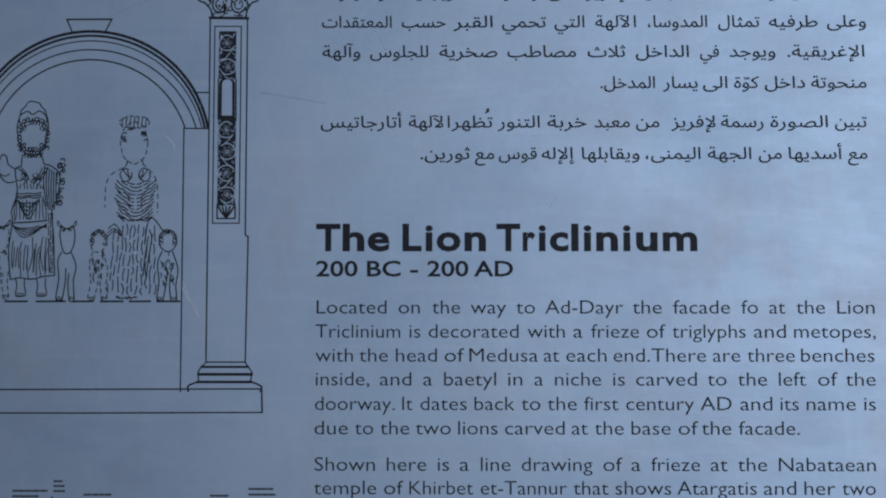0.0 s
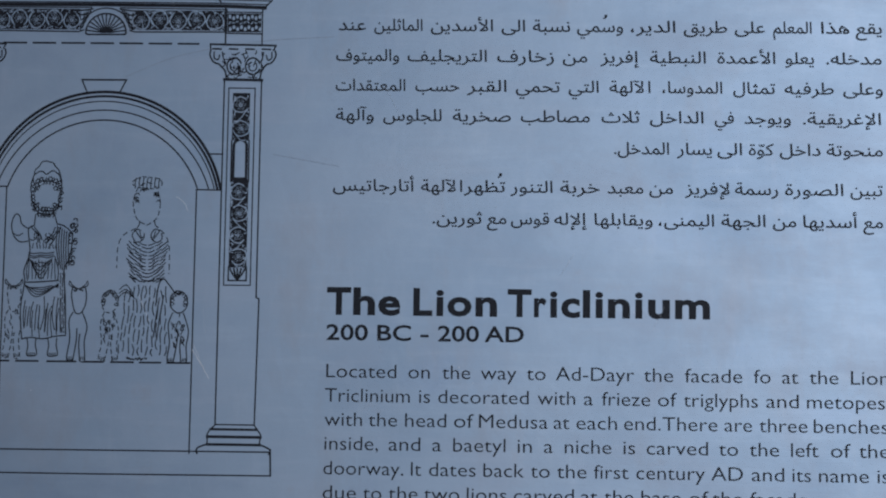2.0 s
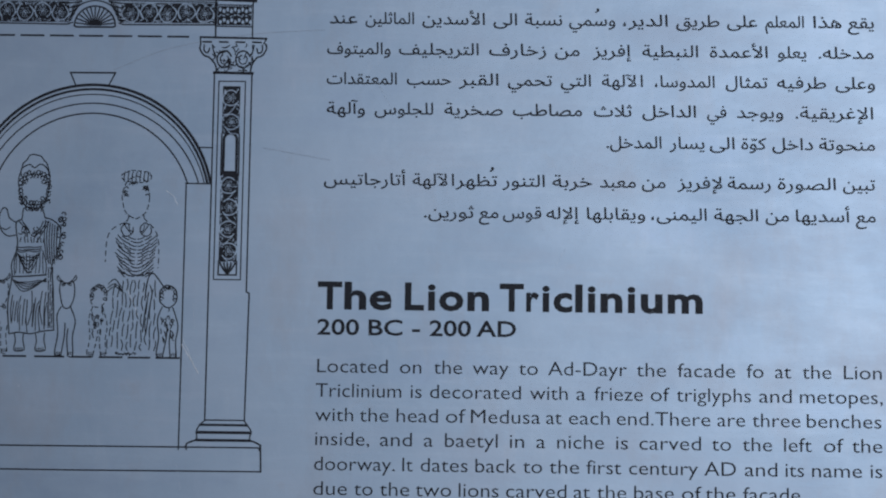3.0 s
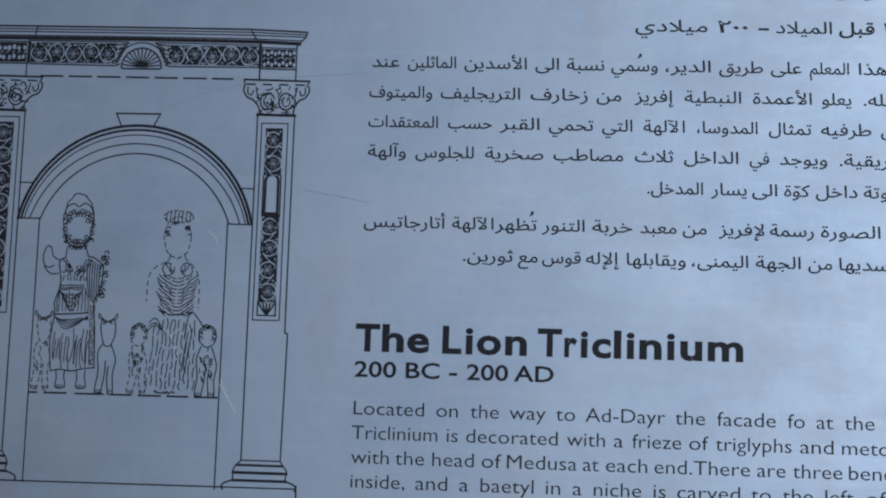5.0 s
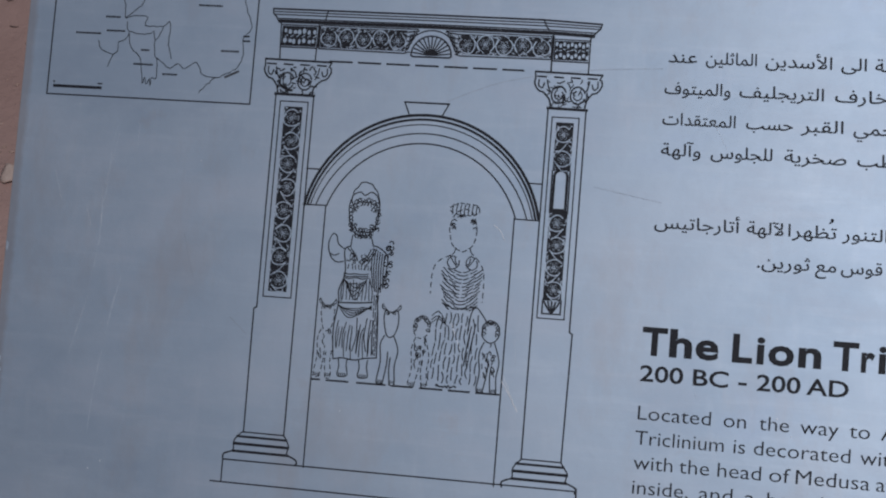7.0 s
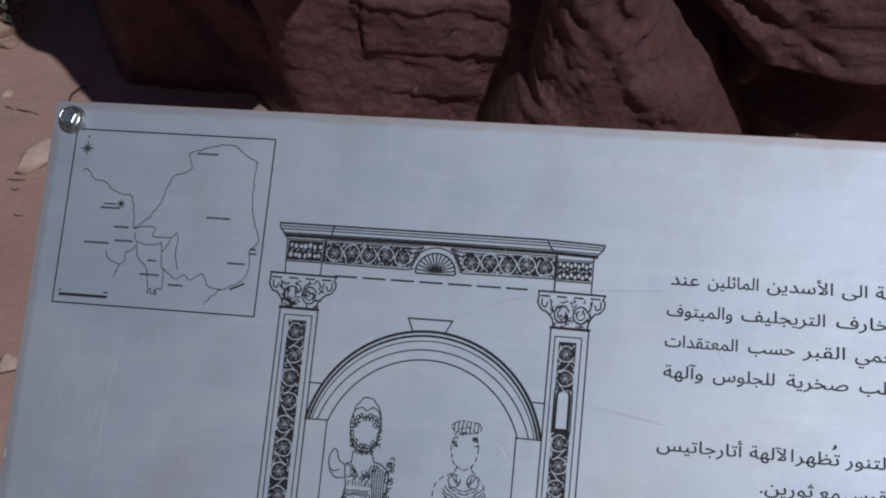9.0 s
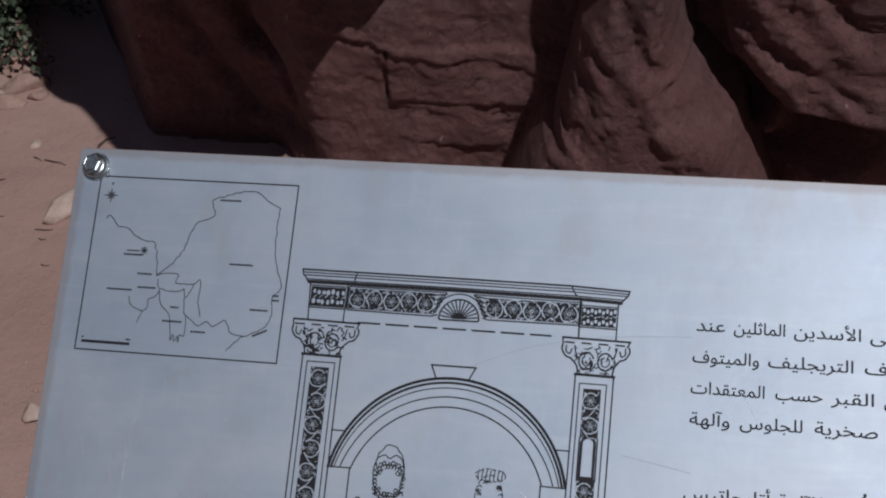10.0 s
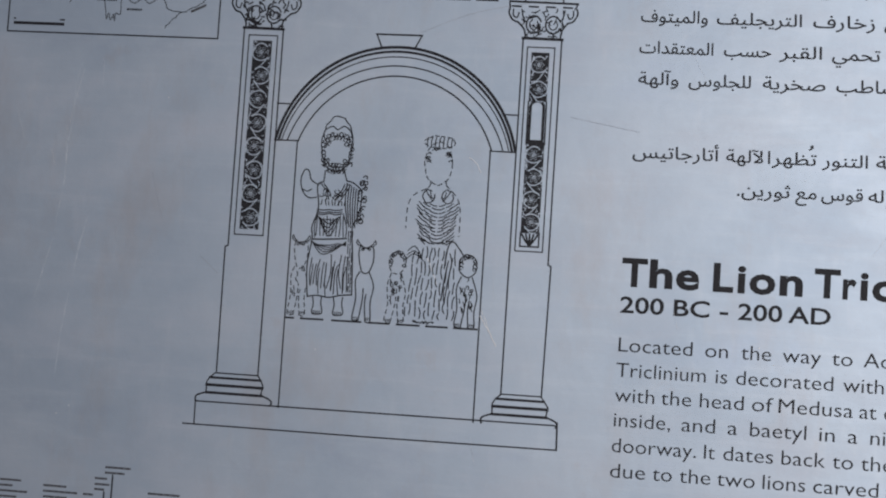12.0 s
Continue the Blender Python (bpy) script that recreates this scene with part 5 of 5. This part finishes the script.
for k in range(26):
    x, y, r = rng.uniform(0, 900), rng.uniform(-380, 160), rng.uniform(0.25, 0.55)
    Print(0.34).fill([(x + r * rng.uniform(0.6, 1.3) * math.cos(a), y + r * rng.uniform(0.6, 1.3) * math.sin(a)) for a in [0.8 * j for j in range(8)]]).done("nick", SCRATCH, sign)
for k in range(14):
    x, y, a = rng.uniform(10, 880), rng.uniform(-370, 120), rng.uniform(0.9, 2.1)
    ln = rng.uniform(8, 26)
    Print(0.34).line(shaky([(x, y), (x + ln * math.cos(a), y + ln * math.sin(a))], 0.25, k), 0.10).done("scratch", SCRATCH, sign)
for k, (x, y, r) in enumerate(((221.0, 165.2, 0.9), (221.3, 167.6, 0.7), (213.5, 167.4, 0.8), (168.6, 167.4, 0.7))):
    Print(0.22).fill([(x + r * (1 + 0.35 * math.sin(3 * a + k)) * math.cos(a), y + 0.8 * r * math.sin(a)) for a in [0.7 * j for j in range(9)]]).done("rust_spot", SCUFF, sign, "small dark rust spot")
Print(0.3).line(curve([(4.4, 150.6), (6.2, 148.6), (6.6, 145.6), (5.2, 143.8)], 4), 0.5).line([(3.6, 149.2), (5.0, 147.6)], 0.5).done("torn_rim", INK, sign, "dark nick beside the bolt")
SCRATCHES = [([(386, -199), (392, -208), (399, -220.6)], 0.7), ([(387, -195), (394, -212)], 0.4), ([(370.4, -81.9), (376, -86), (380, -92.9)], 0.5), ([(343.4, -158), (348, -168), (352.3, -177.6)], 0.5),
             ([(55.6, -72), (57.6, -103)], 0.12), ([(61, -45), (58, -70)], 0.10), ([(65.6, -27), (62, -50)], 0.10), ([(80.8, -17), (81.5, -39)], 0.08)]
for k, (pts, w) in enumerate(SCRATCHES):
    Print(0.36).line(shaky(pts, 0.5, 50 + k), w).done("scratch", SCRATCH, sign, "bright scratch in the metal")
for k, pts in enumerate(([(328, 11), (370, 28), (430, 39.4), (489, 43.8)], [(444, -48.5), (494.8, -57.3)], [(127, -105), (131, -120), (137, -138)], [(170, -167), (184, -179)])):
    Print(0.2).line(curve(pts, 8), 0.25).done("scuff_mark", SCUFF, sign, "faint dark scuff")

# long pale smears and chips worn into the left rim
for k, (pts, w) in enumerate(([([(60.6, -63), (56.8, -90), (56.8, -117), (52, -150)], 1.5), ([(52, -158), (45.2, -186), (40, -208)], 1.1), ([(78, -141), (73, -165), (69.6, -189)], 2.0), ([(68, -200), (64, -232), (61.8, -268)], 1.2), ([(64, -20), (60, -42), (60.6, -63)], 1.0)])):
    path = curve(pts, 8)
    rng = random.Random(300 + k)
    left = [(x - w * rng.uniform(0.1, 0.6) * math.sin(math.pi * (i + 0.5) / len(path)), y) for i, (x, y) in enumerate(path)]
    right = [(x + w * rng.uniform(0.1, 0.6) * math.sin(math.pi * (i + 0.5) / len(path)), y) for i, (x, y) in enumerate(path)]
    Print(0.20).fill(left + right[::-1]).done("smear", PALE, sign, "faint pale rub mark")
for k, (y0, y1, wide) in enumerate(((-206, -236, 8.0), (-296, -322, 9.0), (-262, -274, 5.0), (-120, -128, 2.5))):
    rng = random.Random(330 + k)
    n = 9
    rim = [(LEFT * 1000 + 0.8 + wide * math.sin(math.pi * i / n) * rng.uniform(0.4, 1.0), y0 + (y1 - y0) * i / n) for i in range(n + 1)]
    Print(0.20).fill([(LEFT * 1000 + 0.4, y0), *rim, (LEFT * 1000 + 0.4, y1)]).done("worn_chip", PALE, sign, "pale worn patch at the rim")


# ---- loose things on the sand ----
def make_stone_thing(x, y, size, mat, seed, label, sink=0.25, turn=0.0, blocky=0.0):
    rng = random.Random(seed)
    bm = bmesh.new()
    bmesh.ops.create_icosphere(bm, subdivisions=3, radius=1.0)
    off = Vector((seed * 3.1, seed * 1.7, 0.0))
    cut = [Vector((rng.uniform(-1, 1), rng.uniform(-1, 1), rng.uniform(-0.4, 1))).normalized() for _ in range(7)]
    for v in bm.verts:
        d = v.co.normalized()
        r = 1.0 + 0.28 * noise.noise(d * 1.5 + off) + 0.12 * noise.noise(d * 4.0 + off) + 0.05 * noise.noise(d * 9.0 + off)
        p = d * r * (1 - blocky + blocky * 0.8 / max(abs(d.x), abs(d.y), abs(d.z)))
        for c in cut:  # broken faces
            over = p.dot(c) - 0.62
            if over > 0:
                p -= c * over * 0.95
        v.co = Vector((p.x * size[0], p.y * size[1], p.z * size[2])) * 0.5
    me = bpy.data.meshes.new("stone")
    bm.to_mesh(me)
    bm.free()
    me.materials.append(mat)
    me.polygons.foreach_set("use_smooth", [True] * len(me.polygons))
    ob = new("stone", me)
    ob.matrix_basis = pose(x, y, ground_height(x, y) + size[2] * (0.5 - sink), 0, 0, turn)
    return tagged(ob, label, "stone", "stones on the sand")


make_stone_thing(-0.545, 0.905, (0.074, 0.088, 0.040), PALE_STONE, 1, "pale broken flat stone half sunk in pink sand", 0.34, 4, 0.85)
make_stone_thing(-0.420, 0.474, (0.034, 0.040, 0.026), PALE_STONE, 2, "small pale stone lying on pink sand", 0.30, 40)
make_stone_thing(-0.668, 1.075, (0.026, 0.030, 0.012), PALE_STONE, 3, "small flat yellowish stone pressed into sand", 0.45, 20)
make_stone_thing(-0.857, 1.398, (0.050, 0.045, 0.040), PINK_STONE, 4, "rounded pinkish stone under the shrub", 0.2, 60)
make_stone_thing(-0.752, 1.238, (0.085, 0.050, 0.045), PINK_STONE, 5, "long pinkish stone beside the shrub", 0.25, 28)
make_stone_thing(-0.762, 1.182, (0.070, 0.038, 0.030), PINK_STONE, 6, "flat greyish pink stone beside the shrub", 0.3, 5)
make_stone_thing(-0.800, 1.150, (0.060, 0.050, 0.030), PALE_STONE, 7, "pale stone at the edge of the sunlit sand", 0.3, 70)
make_stone_thing(-0.812, 1.235, (0.065, 0.055, 0.040), PINK_STONE, 8, "pinkish stone in a small heap", 0.25, 10)
make_stone_thing(-0.715, 1.205, (0.035, 0.030, 0.022), PINK_STONE, 9, "small pinkish stone in shade", 0.3, 35)
make_stone_thing(-0.815, 1.335, (0.060, 0.042, 0.036), PINK_STONE, 10, "pinkish stone half covered by leaves", 0.25, 50)
make_stone_thing(-0.835, 1.385, (0.045, 0.040, 0.034), PINK_STONE, 13, "small pinkish stone among the leaves", 0.25, 33)
make_stone_thing(-0.772, 1.300, (0.036, 0.030, 0.026), PINK_STONE, 14, "small pinkish stone beside the shrub", 0.25, 64)
make_stone_thing(-0.790, 1.205, (0.030, 0.026, 0.022), PALE_STONE, 15, "small pale stone in a small heap", 0.25, 12)
make_stone_thing(-0.870, 1.200, (0.070, 0.060, 0.045), PINK_STONE, 11, "blunt pinkish stone in a small heap", 0.25, 15)
make_stone_thing(-0.900, 1.320, (0.080, 0.060, 0.050), PINK_STONE, 12, "larger pinkish stone in a small heap", 0.25, 80)


def tube(bm, pts, r0, r1, n=6):
    rows = []
    for i, p in enumerate(pts):
        p = Vector(p)
        a, b = Vector(pts[max(0, i - 1)]), Vector(pts[min(len(pts) - 1, i + 1)])
        t = (b - a).normalized()
        s = t.cross(Vector((0.3, 0.2, 1))).normalized()
        u = t.cross(s)
        r = r0 + (r1 - r0) * i / (len(pts) - 1)
        rows.append([bm.verts.new(p + (s * math.cos(2 * math.pi * k / n) + u * math.sin(2 * math.pi * k / n)) * r) for k in range(n)])
    for a, b in zip(rows, rows[1:]):
        for k in range(n):
            bm.faces.new((a[k], a[(k + 1) % n], b[(k + 1) % n], b[k]))
    bm.faces.new(rows[0])
    bm.faces.new(rows[-1])


def make_twig_thing(pts, r):
    bm = bmesh.new()
    lifted = [(x, y, ground_height(x, y) + r * 0.8 + dz) for x, y, dz in pts]
    tube(bm, lifted, r, r * 0.5)
    bmesh.ops.recalc_face_normals(bm, faces=bm.faces)
    me = bpy.data.meshes.new("twig")
    bm.to_mesh(me)
    bm.free()
    me.materials.append(TWIG)
    tagged(new("twig", me), "thin dry brown twig lying on the sand", "twig", "twigs on the sand")


make_twig_thing([(-0.630, 1.028, 0), (-0.612, 1.021, 0.002), (-0.600, 1.020, 0.001), (-0.586, 1.014, 0)], 0.0014)
make_twig_thing([(-0.654, 1.036, 0), (-0.645, 1.031, 0.002), (-0.636, 1.026, 0)], 0.0012)
make_twig_thing([(-0.693, 0.960, 0), (-0.687, 0.970, 0.002), (-0.680, 0.976, 0)], 0.0015)
make_twig_thing([(-0.668, 0.874, 0), (-0.655, 0.877, 0.001), (-0.641, 0.881, 0)], 0.0013)
make_twig_thing([(-0.577, 0.856, 0), (-0.560, 0.853, 0.002), (-0.546, 0.856, 0)], 0.0012)
make_twig_thing([(-0.562, 0.835, 0), (-0.556, 0.831, 0.001), (-0.549, 0.834, 0)], 0.0012)
make_twig_thing([(-0.546, 1.048, 0), (-0.545, 1.066, 0.006), (-0.540, 1.085, 0.004), (-0.528, 1.096, 0)], 0.0018)
make_twig_thing([(-0.534, 0.776, 0), (-0.527, 0.773, 0.001), (-0.520, 0.775, 0)], 0.0012)


def make_grit():
    """Grains and crumbs strewn over the sand."""
    rng = random.Random(77)
    verts, faces = [], []
    octa = [(1, 0, 0), (-1, 0, 0), (0, 1, 0), (0, -1, 0), (0, 0, 1), (0, 0, -1)]
    tri = [(0, 2, 4), (2, 1, 4), (1, 3, 4), (3, 0, 4), (2, 0, 5), (1, 2, 5), (3, 1, 5), (0, 3, 5)]
    for _ in range(1500):
        x, y = rng.uniform(-1.1, -0.15), rng.uniform(0.0, 1.5)
        r = 0.0011 + 0.0035 * rng.random() ** 4
        z = ground_height(x, y) + r * 0.25
        first = len(verts)
        a = rng.uniform(0, 6.28)
        for p in octa:
            j = rng.uniform(0.7, 1.3) * r
            verts.append((x + (p[0] * math.cos(a) - p[1] * math.sin(a)) * j, y + (p[0] * math.sin(a) + p[1] * math.cos(a)) * j, z + p[2] * j * 0.7))
        faces += [tuple(first + i for i in f) for f in tri]
    tagged(mesh_object("grit", verts, faces, PINK_STONE), "fine pinkish grit strewn over the sand", "grit", kind="stuff")


make_grit()


def make_shrub():
    """A low dusty shrub: a few bent stems with many small leaves."""
    rng = random.Random(31)
    root = tagged(new("shrub"), "low dusty grey-green shrub among stones", "shrub")
    root.location = (-0.94, 1.45, ground_height(-0.94, 1.45))
    tips = []
    for k in range(74):
        bm = bmesh.new()
        a = rng.uniform(0, 2 * math.pi)
        reach, rise = rng.uniform(0.06, 0.30), rng.uniform(0.04, 0.24)
        if k >= 64:  # low sprays
            a, reach, rise = rng.uniform(-1.25, -0.55), rng.uniform(0.14, 0.36), rng.uniform(0.02, 0.09)
        pts = []
        for j in range(6):
            t = j / 5
            pts.append((math.cos(a) * reach * t + rng.uniform(-0.01, 0.01) * t, math.sin(a) * reach * t + rng.uniform(-0.01, 0.01) * t, -0.01 + (rise + 0.01) * math.sin(t * 1.7)))
        tube(bm, pts, 0.0026, 0.0010, 5)
        part("stem", bm, TWIG, root)
        tips.append(pts)
    verts, faces = [], []
    for pts in tips:
        for _ in range(75):
            t = rng.uniform(0.25, 1.05) * 5
            i = min(4, int(t))
            p = Vector(pts[i]).lerp(Vector(pts[i + 1]), t - i) + Vector((rng.gauss(0, 0.012), rng.gauss(0, 0.012), rng.gauss(0.004, 0.010)))
            m = Euler((rng.uniform(-0.9, 0.9), rng.uniform(-0.9, 0.9), rng.uniform(0, 6.28))).to_matrix()
            ln, w = rng.uniform(0.010, 0.020), rng.uniform(0.004, 0.008)
            first = len(verts)
            for q in ((0, 0, 0), (ln * 0.4, w, 0.002), (ln, 0, -0.001), (ln * 0.4, -w, 0.002), (ln * 0.45, 0, -0.0015)):
                verts.append(tuple(p + m @ Vector(q)))
            faces += [(first, first + 4, first + 1), (first + 1, first + 4, first + 2), (first + 2, first + 4, first + 3), (first + 3, first + 4, first)]
    tagged(mesh_object("leaves", verts, faces, LEAF, root, "small dusty leaves"), kind="stuff")


make_shrub()
